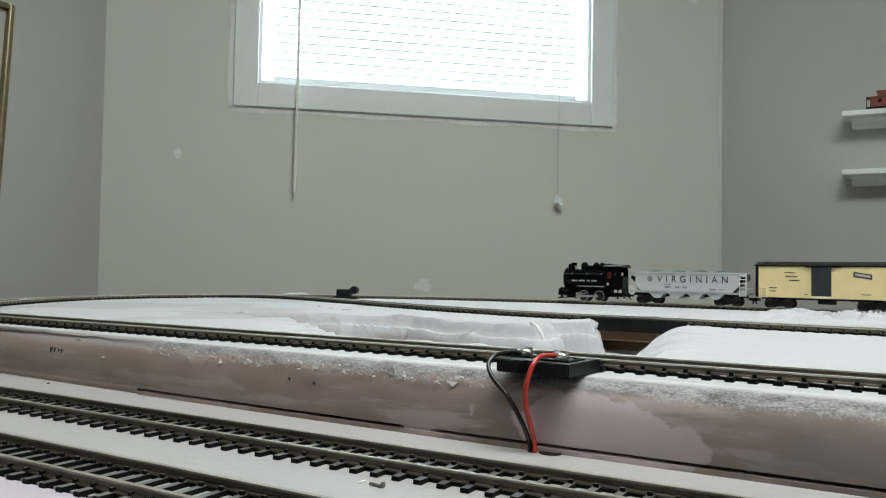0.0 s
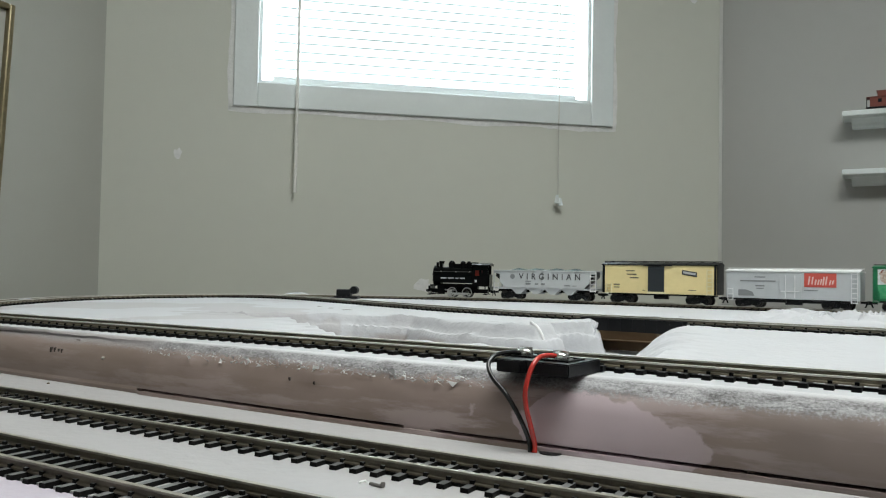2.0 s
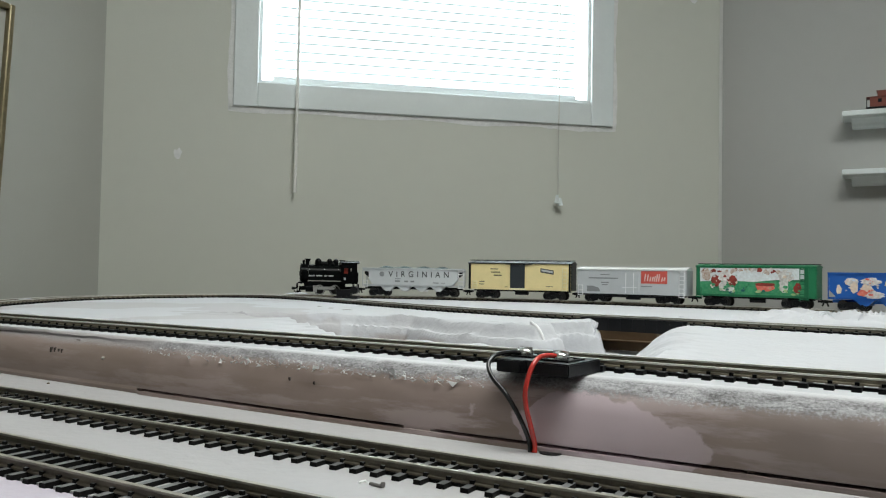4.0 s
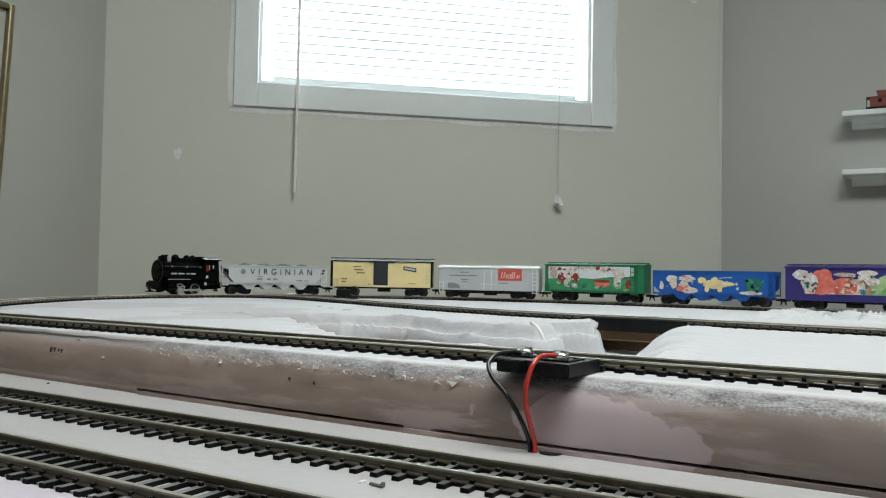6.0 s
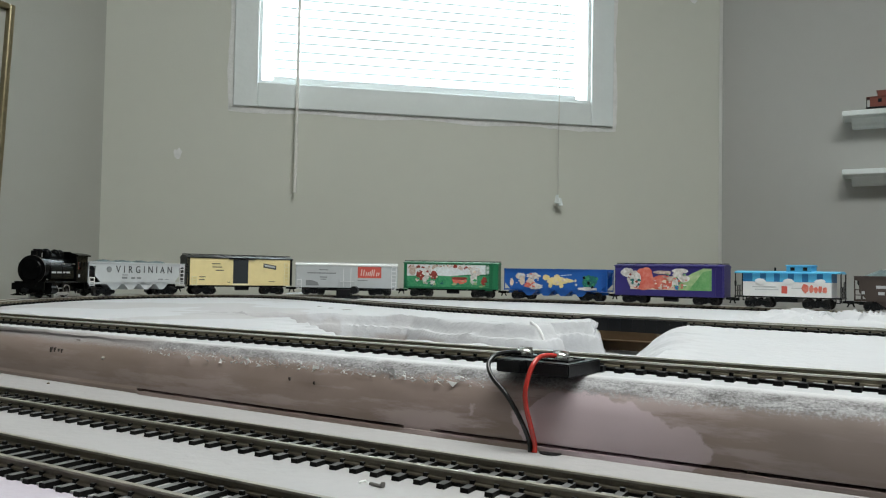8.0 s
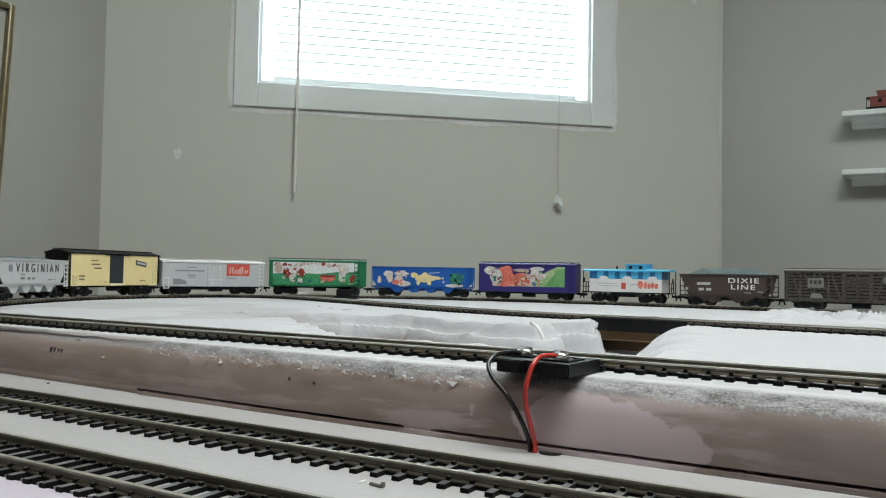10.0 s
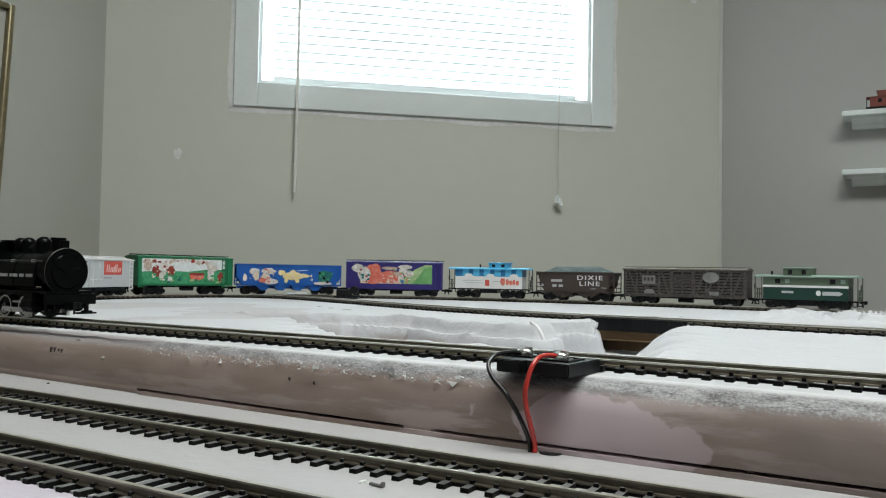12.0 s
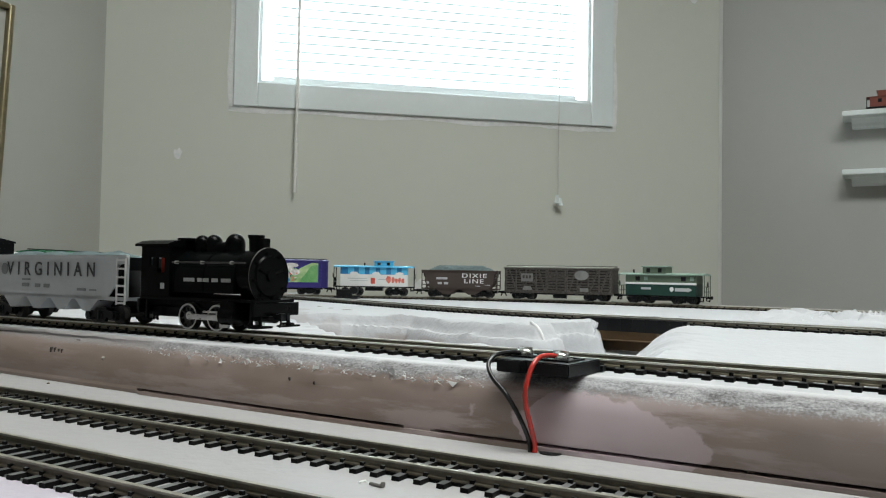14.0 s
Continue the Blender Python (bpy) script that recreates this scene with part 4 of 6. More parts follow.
def plaster_flakes():
    """Torn shards of plaster along the worn foam edge."""
    rng = random.Random(8)
    bm = bmesh.new()
    for _ in range(300):
        x = max(-0.313, rng.choice((rng.gauss(-0.26, 0.035), rng.gauss(-0.165, 0.03), rng.uniform(-0.31, -0.13))))
        x = min(x, -0.27 - x) if x > -0.130 else x
        low = rng.random()
        y = 0.2575 - 0.0020 * low + 0.010 * max(0.0, min(1.0, (-0.15 - x) / 0.35)) ** 1.6
        c = Vector((x, y, UPPER - 0.0030 - 0.0035 * low))
        r = rng.uniform(0.0003, 0.0009) if rng.random() < 0.8 else rng.uniform(0.0010, 0.0017)
        tip = [c + Vector((rng.uniform(-1.6, 1.6) * r, rng.uniform(-0.4, 0.3) * r, rng.uniform(-0.8, 0.8) * r)) for _ in range(4)]
        v = [bm.verts.new(p) for p in tip]
        for k in ((0, 1, 2), (0, 2, 3), (0, 3, 1), (1, 3, 2)):
            bm.faces.new([v[q] for q in k])
    ob = part("plaster_flakes", bm, WHITE_EDGE, None, "torn white plaster flakes along the worn foam edge")
    tagged(ob, category="plaster flakes", kind="stuff")


plaster_flakes()


# ---- the train: x ahead, y to its left, z up from the railhead ----
def paint(name, c, rough=0.42, spread=0.05, spec=0.35, **k):
    return material(name, c, rough, spread=spread, spec=spec, scale=60.0, bump=0.00004, bump_scale=900, **k)


YELLOW = paint("cream_yellow_paint", (0.84, 0.70, 0.36))
CREAM = paint("cream_paint", (0.83, 0.76, 0.50))
CAR_BLACK = paint("black_car_paint", (0.005, 0.0056, 0.0066), 0.32, spec=0.2)
DOOR_BLACK = paint("charcoal_door_paint", (0.028, 0.034, 0.040), 0.45)
SILVER = paint("silver_grey_paint", (0.54, 0.565, 0.585), 0.38, metal=0.1)
SILVER_ROOF = paint("pale_silver_paint", (0.78, 0.79, 0.80), 0.35)
HOPPER_GREY = paint("light_grey_paint", (0.54, 0.565, 0.58), 0.45)
RED = paint("signal_red_paint", (0.62, 0.105, 0.080))
GREEN = paint("bright_green_paint", (0.016, 0.175, 0.075))
SKYBLUE = paint("pale_sky_print", (0.62, 0.72, 0.85))
WHITE = paint("white_print", (0.80, 0.80, 0.80))
BLUE = paint("royal_blue_paint", (0.012, 0.105, 0.42))
PURPLE = paint("purple_paint", (0.036, 0.028, 0.175))
LIGHT_BLUE = paint("light_blue_paint", (0.10, 0.50, 0.80))
MID_BLUE = paint("mid_blue_paint", (0.03, 0.20, 0.45))
BROWN = paint("oxide_brown_paint", (0.062, 0.046, 0.040), 0.55)
STOCK_BROWN = material("weathered_brown_paint", (0.030, 0.024, 0.021), 0.6, spread=0.2, scale=420.0, other=(0.10, 0.088, 0.080), amount=0.4, bump=0.0001, bump_scale=900)
STOCK_DARK = paint("dark_inner_brown", (0.018, 0.014, 0.012), 0.7)
PLAQUE = paint("grey_plaque_print", (0.50, 0.51, 0.52))
DARK_GREEN = paint("dark_green_paint", (0.010, 0.042, 0.032), 0.45)
MOSS = paint("grey_green_paint", (0.11, 0.15, 0.105), 0.5)
ROOF_GREEN = paint("pale_roof_green", (0.26, 0.36, 0.31), 0.5)
def printed(name, c, other, scale=260.0, amount=0.5):
    return material(name, c, 0.45, spread=0.08, spec=0.3, scale=scale, other=other, amount=amount)


PR_WHITE = printed("mottled_white_print", (0.80, 0.80, 0.78), (0.42, 0.38, 0.36))
PR_RED = printed("mottled_red_print", (0.60, 0.085, 0.055), (0.72, 0.26, 0.20), 220)
PR_DEEP = printed("mottled_brown_red_print", (0.34, 0.05, 0.035), (0.16, 0.03, 0.025))
PR_GREEN = printed("mottled_grass_print", (0.02, 0.24, 0.11), (0.09, 0.36, 0.17))
PR_PALE = printed("mottled_pale_green_print", (0.45, 0.55, 0.30), (0.22, 0.40, 0.17), 160)
PR_HILL = printed("mottled_hill_print", (0.10, 0.30, 0.10), (0.20, 0.40, 0.17), 160)
PR_SKY = printed("mottled_sky_print", (0.72, 0.78, 0.80), (0.58, 0.60, 0.60), 320)
PR_TREE = printed("mottled_orchard_print", (0.66, 0.60, 0.54), (0.30, 0.16, 0.11), 420, 0.45)
PR_YELLOW = printed("mottled_yellow_print", (0.80, 0.62, 0.22), (0.76, 0.68, 0.42), 260)
PR_SKIN = printed("mottled_cream_print", (0.76, 0.68, 0.56), (0.62, 0.45, 0.34), 330)
PR_TEAL = printed("mottled_teal_print", (0.02, 0.22, 0.15), (0.02, 0.07, 0.12), 330)
LOAD = material("gravel_load", (0.15, 0.205, 0.215), 0.85, spread=0.25, scale=160.0, bump=0.0006, bump_scale=1100)
LETTER = paint("black_lettering", (0.06, 0.06, 0.065))
FADED = paint("grey_lettering", (0.24, 0.25, 0.26))
LOCO = paint("black_engine_paint", (0.0026, 0.0028, 0.0030), 0.24, spec=0.07)
TANK = paint("black_green_tank_paint", (0.0026, 0.0034, 0.0036), 0.24, spec=0.08)
WHEEL = material("dull_wheel_metal", (0.055, 0.052, 0.050), 0.45, metal=0.4, spread=0.15, scale=200.0)
ROD = material("bright_rod_metal", (0.60, 0.60, 0.58), 0.30, metal=0.85, spread=0.08, scale=200.0)
SHELF_RED = paint("faded_red_paint", (0.22, 0.052, 0.035), 0.5)
GLAZE = paint("dark_window", (0.02, 0.02, 0.024), 0.15)
RAILHEAD = RAIL + UPPER

LEFT = Matrix(((-1, 0, 0, 0), (0, 0, 1, 0), (0, 1, 0, 0), (0, 0, 0, 1)))     # reading, up, out
RIGHT = Matrix(((1, 0, 0, 0), (0, 0, -1, 0), (0, 1, 0, 0), (0, 0, 0, 1)))


def decal(name, outline, mat, parent, half, lift=0.0003, thick=0.0003):
    """A thin printed shape on both sides: outline in reading direction and height."""
    for side in (LEFT, RIGHT):
        bm = prism(bmesh.new(), outline, half + lift - thick, half + lift, "xy")
        bm.transform(side)
        part(name, bm, mat, parent)


def rect(p0, q0, p1, q1, slant=0.0):
    return [(p0, q0), (p1, q0 + slant), (p1, q1 + slant), (p0, q1)]


def oval(p, q, rp, rq, n=18, rough=0.0, seed=1):
    rng = random.Random(seed)
    return [(p + rp * math.cos(a) * (1 + rough * rng.uniform(-1, 1)), q + rq * math.sin(a) * (1 + rough * rng.uniform(-1, 1))) for a in (2 * math.pi * k / n for k in range(n))]


def words(body, size, p, q, mat, parent, half, spread=1.0, stretch=1.0, shift=0.0):
    """Raised lettering on both sides, in the built-in font."""
    cu = bpy.data.curves.new("lettering", "FONT")
    cu.body, cu.size, cu.extrude, cu.align_x, cu.align_y, cu.space_character, cu.offset = body, size, 0.00012, "CENTER", "CENTER", spread, 0.00008
    tmp = new("lettering", cu)
    me = bpy.data.meshes.new_from_object(tmp.evaluated_get(bpy.context.evaluated_depsgraph_get()))
    bpy.data.objects.remove(tmp)
    for side in (LEFT, RIGHT):
        m = me.copy()
        m.transform(side @ Matrix.Translation((p + (shift if side is RIGHT else 0.0), q, half + 0.0004)) @ Matrix.Diagonal((stretch, 1, 1, 1)))
        m.materials.clear()
        m.materials.append(mat)
        ob = new("lettering", m)
        ob.parent = parent


WHEELS, TRUCKS, CARS = [], [], []


def close_up(car, k):
    """Shortens a car's body to fit the camera's view; trucks and couplers only move."""
    for o in car.children:
        name = o.name.split(".")[0]
        if name == "truck":
            o.location.x *= k
        elif name == "coupler":
            o.location.x *= k
            o.data.transform(Matrix.Diagonal((1.45, 1, 1, 1)))
        else:
            for q in [o] + list(o.children_recursive):
                q.data.transform(Matrix.Diagonal((k, 1, 1, 1)))
    TRUCKS[:] = [(o, x * k if o.parent == car else x) for o, x in TRUCKS]
    CARS[:] = [(c, pitch, t * k if c == car else t) for c, pitch, t in CARS]


def printed_panel(name, shapes, car, half, label=""):
    """One printed picture on each side: thin shapes, each laid over the last."""
    mats = list({m.name: m for _, m in shapes}.values())
    for side in (LEFT, RIGHT):
        bm = bmesh.new()
        for k, (outline, m) in enumerate(shapes):
            first = len(bm.faces)
            prism(bm, outline, half - 0.0002, half + 0.00025 + 0.000012 * k, "xy")
            bm.faces.ensure_lookup_table()
            for f in bm.faces[first:]:
                f.material_index = mats.index(m)
        bm.transform(side)
        ob = part(name, bm, mats[0], car, label)
        for m in mats[1:]:
            ob.data.materials.append(m)


def blots(p0, q0, p1, q1, mats, n, seed, size):
    rng = random.Random(seed)
    out = []
    for k in range(n):
        r = size * rng.uniform(0.3, 1.0)
        out.append((oval(rng.uniform(p0, p1), rng.uniform(q0, q1), r * rng.uniform(0.7, 2.0), r, 9, 0.35, seed * 100 + k), rng.choice(mats)))
    return out


def wheelset(parent, x, r, width=0.0028):
    bm = bmesh.new()
    for s in (-1, 1):
        y = s * GAUGE / 2
        rod(bm, (0, y - width / 2 * 1.0, 0), (0, y + width / 2, 0), r, 20)
        rod(bm, (0, y - s * 0.0012, 0), (0, y - s * 0.0020, 0), r + 0.0007, 20)
        rod(bm, (0, y + s * width / 2, 0), (0, y + s * (width / 2 + 0.0004), 0), r * 0.45, 12)
    rod(bm, (0, -GAUGE / 2, 0), (0, GAUGE / 2, 0), 0.0010, 8)
    ob = part("wheelset", bm, WHEEL, parent, smooth=True)
    ob.location = (x, 0, r)
    WHEELS.append((ob, x, r))
    return ob


def truck(car, x):
    bm = bmesh.new()
    for s in (-1, 1):
        y0, y1 = s * 0.0118, s * 0.0140
        side = [(-0.0135, 0.0040), (-0.0120, 0.0022), (-0.0072, 0.0022), (-0.0050, 0.0040), (-0.0030, 0.0014), (0.0030, 0.0014), (0.0050, 0.0040), (0.0072, 0.0022), (0.0120, 0.0022), (0.0135, 0.0040), (0.0128, 0.0068), (0.0060, 0.0074), (0.0040, 0.0090), (-0.0040, 0.0090), (-0.0060, 0.0074), (-0.0128, 0.0068)]
        prism(bm, side, min(y0, y1), max(y0, y1))
        for k in (-0.0010, 0.0010):
            rod(bm, (k * 1.3, s * 0.0142, 0.0025), (k * 1.3, s * 0.0142, 0.0072), 0.0007, 8)
        for a in (-0.0098, 0.0098):
            rod(bm, (a, s * 0.0138, 0.0046), (a, s * 0.0150, 0.0046), 0.0019, 10)
    box(bm, (-0.0032, -0.0118, 0.0040), (0.0032, 0.0118, 0.0082))
    rod(bm, (0, 0, 0.008), (0, 0, 0.0105), 0.0030, 12)
    ob = part("truck", bm, CAR_BLACK, car)
    ob.location = (x, 0, 0)
    for a in (-0.0098, 0.0098):
        wheelset(ob, a, 0.0050)
    TRUCKS.append((ob, x))
    return ob


def coupler(car, x, s):
    bm = boxes(((0, -0.0016, 0.0070), (s * 0.0050, 0.0016, 0.0095)), ((s * 0.0045, -0.0026, 0.0062), (s * 0.0066, 0.0010, 0.0100)), ((s * 0.0058, 0.0008, 0.0066), (s * 0.0076, 0.0026, 0.0098)))
    rod(bm, (s * 0.0040, 0, 0.0068), (s * 0.0030, 0, 0.0030), 0.0006, 8)
    ob = part("coupler", bm, CAR_BLACK, car)
    ob.location = (x, 0, 0)


def wagon(name, label, category, length, pitch, trucks=None):
    car = thing(name, label, category, group="cars of the model train")
    t = trucks or length / 2 - 0.0235
    for s in (1, -1):
        truck(car, s * t)
        coupler(car, s * (length / 2 - 0.0015), s)
    CARS.append((car, pitch, t))
    return car


def underframe(car, length, z, half):
    bm = boxes(((-length / 2 + 0.004, -0.004, z - 0.0022), (length / 2 - 0.004, 0.004, z)), ((-length * 0.17, -half + 0.002, z - 0.0018), (length * 0.17, half - 0.002, z)))
    rod(bm, (-0.012, 0.009, z - 0.0035), (0.006, 0.009, z - 0.0035), 0.0028, 12)
    part("underframe", bm, CAR_BLACK, car)


def ladder(car, p, half, q0, q1, n, mat, w=0.0075):
    for side in (LEFT, RIGHT):
        bm = bmesh.new()
        for k in range(n):
            q = q0 + (q1 - q0) * k / (n - 1)
            box(bm, (p - w / 2, q - 0.0005, half), (p + w / 2, q + 0.0005, half + 0.0011))
        for a in (-w / 2, w / 2):
            box(bm, (p + a - 0.0004, q0 - 0.001, half + 0.0001), (p + a + 0.0004, q1 + 0.001, half + 0.0008))
        bm.transform(side)
        part("ladder", bm, mat, car)


def roof_profile(half, z, rise):
    return [(-half, z), (half, z), (half, z + 0.0012), (0.004, z + rise), (-0.004, z + rise), (-half, z + 0.0012)]


def box_wagon(name, label, length, pitch, z0, z1, top, body, roof, ends, half=0.0160, ribs=10, board=True):
    car = wagon(name, label, "model boxcar", length, pitch)
    part("body", boxes(((-length / 2 + 0.0008, -half, z0), (length / 2 - 0.0008, half, z1)), bevel=0.0005), body, car)
    for s in (1, -1):
        bm = boxes(((s * (length / 2 - 0.0007), -half + 0.0003, z0 + 0.0003), (s * length / 2, half - 0.0003, z1)))
        end = part("end_panel", bm, ends, car)
        for k in range(8):
            q = z0 + 0.003 + k * (z1 - z0 - 0.006) / 7
            part("rib", boxes(((s * (length / 2 - 0.0001), -half + 0.002, q - 0.0007), (s * (length / 2 + 0.0006), half - 0.002, q + 0.0007))), ends, end)
    bm = prism(bmesh.new(), roof_profile(half + 0.0008, z1, top - z1 - 0.0012), -length / 2 - 0.0008, length / 2 + 0.0008, "yz")
    for k in range(ribs):
        x = -length / 2 + (k + 0.5) * length / ribs
        prism(bm, roof_profile(half + 0.0010, z1 + 0.0004, top - z1 - 0.0010), x - 0.0005, x + 0.0005, "yz")
    r = part("roof", bm, roof, car)
    if board:
        part("running_board", boxes(((-length / 2 - 0.002, -0.0035, top - 0.0008), (length / 2 + 0.002, 0.0035, top))), CAR_BLACK if roof != SILVER_ROOF else SILVER_ROOF, r)
    underframe(car, length, z0, half)
    return car


def bars(car, half, mat, *spans):
    for p0, q0, p1, q1 in spans:
        decal("lettering_bar", rect(p0, q0, p1, q1), mat, car, half, 0.0003)


def locomotive():
    car = thing("steam_locomotive", "black four-wheeled model steam tank locomotive with bright rods", "model locomotive", group="cars of the model train")
    CARS.append((car, 0.0925, 0.0095))
    part("frame", boxes(((-0.046, -0.0085, 0.0060), (0.044, 0.0085, 0.0110)), ((-0.030, -0.0065, 0.0110), (0.036, 0.0065, 0.0180))), LOCO, car)
    part("footplate", boxes(((-0.049, -0.0150, 0.0150), (0.046, 0.0150, 0.0166)), bevel=0.0003), LOCO, car)
    # saddle tank over the boiler
    half = []
    for k in range(17):
        a = math.pi * (k / 16)
        half.append((0.0138 * math.cos(a), 0.0268 + 0.0138 * math.sin(a)))
    tank = [(0.0138, 0.0190)] + half + [(-0.0138, 0.0190)]
    part("saddle_tank", prism(bmesh.new(), tank, -0.0225, 0.0300, "yz"), TANK, car, "black-green saddle tank", True)
    bm = rod(bmesh.new(), (0.0302, 0, 0.0280), (0.0415, 0, 0.0280), 0.0133, 40)
    part("smokebox", bm, LOCO, car, smooth=True)
    bm = rod(bmesh.new(), (0.0400, 0, 0.0280), (0.0420, 0, 0.0280), 0.0140, 40)
    part("smokebox_ring", bm, LOCO, car, smooth=True)
    bm = rod(bmesh.new(), (0.0420, 0, 0.0280), (0.0430, 0, 0.0280), 0.0105, 32, 0.0098)
    rod(bm, (0.0430, 0, 0.0280), (0.0440, 0, 0.0280), 0.0028, 14)
    for a in (20, 160):
        rod(bm, (0.0432, 0, 0.028), (0.0436, 0.0085 * math.cos(radians(a)), 0.028 + 0.0085 * math.sin(radians(a))), 0.0005, 6)
    for k in range(8):
        a = math.pi * k / 4 + 0.2
        rod(bm, (0.0424, 0.0112 * math.cos(a), 0.028 + 0.0112 * math.sin(a)), (0.0432, 0.0112 * math.cos(a), 0.028 + 0.0112 * math.sin(a)), 0.0007, 8)
    part("smokebox_door", bm, LOCO, car, smooth=True)
    bm = rod(bmesh.new(), (0.0308, 0, 0.0395), (0.0308, 0, 0.0478), 0.0036, 24, 0.0040)
    rod(bm, (0.0308, 0, 0.0470), (0.0308, 0, 0.0484), 0.0046, 24)
    part("chimney", bm, LOCO, car, smooth=True)
    part("headlamp", boxes(((0.0355, -0.0028, 0.0405), (0.0392, 0.0028, 0.0468)), bevel=0.0005), LOCO, car)
    for x, r in ((0.0140, 0.0054), (-0.0042, 0.0050), (-0.0140, 0.0048)):
        bm = rod(bmesh.new(), (x, 0, 0.0385), (x, 0, 0.0442), r, 24)
        ball(bm, (x, 0, 0.0442), r, 20, (1, 1, 0.95))
        part("dome", bm, LOCO, car, smooth=True)
    bm = rod(bmesh.new(), (0.0125, 0, 0.0412), (-0.0150, 0, 0.0412), 0.0040, 20)
    box(bm, (-0.0150, -0.0035, 0.0395), (0.0125, 0.0035, 0.0412))
    part("sand_box", bm, LOCO, car, smooth=True)
    # straps round the tank; an added lighter rim stands for the smokebox ring's highlight
    for x in (-0.0212, 0.0040, 0.0288):
        bm = bmesh.new()
        arc = [(0.0141 * math.cos(math.pi * k / 24), 0.0268 + 0.0141 * math.sin(math.pi * k / 24)) for k in range(25)]
        inner = [(0.0136 * math.cos(math.pi * k / 24), 0.0268 + 0.0136 * math.sin(math.pi * k / 24)) for k in range(25)]
        prism(bm, [(0.0141, 0.0190)] + arc + [(-0.0141, 0.0190), (-0.0136, 0.0190)] + inner[::-1] + [(0.0136, 0.0190)], x, x + 0.0010, "yz")
        part("tank_strap", bm, LOCO, car)
    bm = bmesh.new()
    ring = [[bm.verts.new((0.0408 + dx, (0.0143 + dr) * math.cos(a), 0.0280 + (0.0143 + dr) * math.sin(a))) for dx, dr in ((0, -0.0006), (0.0006, 0), (0.0012, -0.0006), (0.0006, -0.0010))] for a in (2 * math.pi * k / 40 for k in range(40))]
    for a, b in zip(ring, ring[1:] + ring[:1]):
        for i in range(4):
            bm.faces.new((a[i], a[(i + 1) % 4], b[(i + 1) % 4], b[i]))
    part("smokebox_rim", bm, WHEEL, car, "lighter rim for the highlight round the smokebox front", True)
    for x in (0.0275, -0.0205):
        part("pipe_cap", rod(bmesh.new(), (x, 0.002, 0.0400), (x, 0.002, 0.0445), 0.0012, 10), ROD if x > 0 else LOCO, car)
    for s in (1, -1):
        rail_ = part("handrail", rods(((-0.021, s * 0.0146, 0.0342), (0.0395, s * 0.0146, 0.0342)), r=0.00045, seg=8), WHEEL, car)
        bm = bmesh.new()
        for x in (-0.018, 0.004, 0.028):
            rod(bm, (x, s * 0.0130, 0.0342), (x, s * 0.0150, 0.0342), 0.0008, 8)
        part("handrail_post", bm, ROD, rail_)
        # cylinder, valve chest, steps
        bm = rod(bmesh.new(), (0.0215, s * 0.0128, 0.0085), (0.0335, s * 0.0128, 0.0085), 0.0048, 24)
        box(bm, (0.0225, s * 0.0085, 0.0110), (0.0325, s * 0.0165, 0.0152))
        part("cylinder", bm, LOCO, car, smooth=True)
        part("slide_bar", boxes(((0.0060, s * 0.0132, 0.0092), (0.0215, s * 0.0145, 0.0102))), ROD, car)
        part("step", boxes(((-0.0465, s * 0.0128, 0.0040), (-0.0400, s * 0.0150, 0.0050)), ((-0.0440, s * 0.0132, 0.0050), (-0.0425, s * 0.0146, 0.0155))), LOCO, car)
        part("front_step", boxes(((0.0400, s * 0.0110, 0.0035), (0.0465, s * 0.0150, 0.0046)), ((0.0425, s * 0.0125, 0.0046), (0.0440, s * 0.0140, 0.0100))), LOCO, car)
    # cab with window openings
    walls = []
    for s in (1, -1):
        y0, y1 = sorted((s * 0.0152, s * 0.0142))
        walls += [((-0.0480, y0, 0.0166), (-0.0225, y1, 0.0290)), ((-0.0480, y0, 0.0365), (-0.0225, y1, 0.0432)), ((-0.0480, y0, 0.0290), (-0.0405, y1, 0.0365)), ((-0.0375, y0, 0.0290), (-0.0335, y1, 0.0365)), ((-0.0270, y0, 0.0290), (-0.0225, y1, 0.0365)), ((-0.0405, y0, 0.0290), (-0.0375, y1, 0.0325))]
    walls += [((-0.0235, -0.0142, 0.0166), (-0.0225, 0.0142, 0.0432)), ((-0.0480, -0.0142, 0.0166), (-0.0470, 0.0142, 0.0300))]
    cab = part("cab", boxes(*walls), LOCO, car)
    part("cab_interior", boxes(((-0.0340, -0.0125, 0.0170), (-0.0262, 0.0125, 0.0385)), bevel=0.0005), paint("deep_red_cab_lining", (0.28, 0.03, 0.015)), cab, "deep red cab interior")
    roof = [(0.0172, 0.0424), (0.0172, 0.0436), (0.0130, 0.0452), (0.0070, 0.0461), (0.0, 0.0464), (-0.0070, 0.0461), (-0.0130, 0.0452), (-0.0172, 0.0436), (-0.0172, 0.0424)]
    part("cab_roof", prism(bmesh.new(), roof, -0.0515, -0.0215, "yz"), LOCO, cab)
    part("roof_hatch", boxes(((-0.0290, -0.0060, 0.0455), (-0.0195, 0.0060, 0.0472)), bevel=0.0004), LOCO, cab)
    part("bunker", boxes(((-0.0500, -0.0140, 0.0166), (-0.0482, 0.0140, 0.0310)), bevel=0.0004), LOCO, car)
    for s in (1, -1):
        part("number_patch", boxes(((-0.0300, s * 0.0152, 0.0205), (-0.0268, s * 0.0155, 0.0235))), PLAQUE, car, "pale number patch")
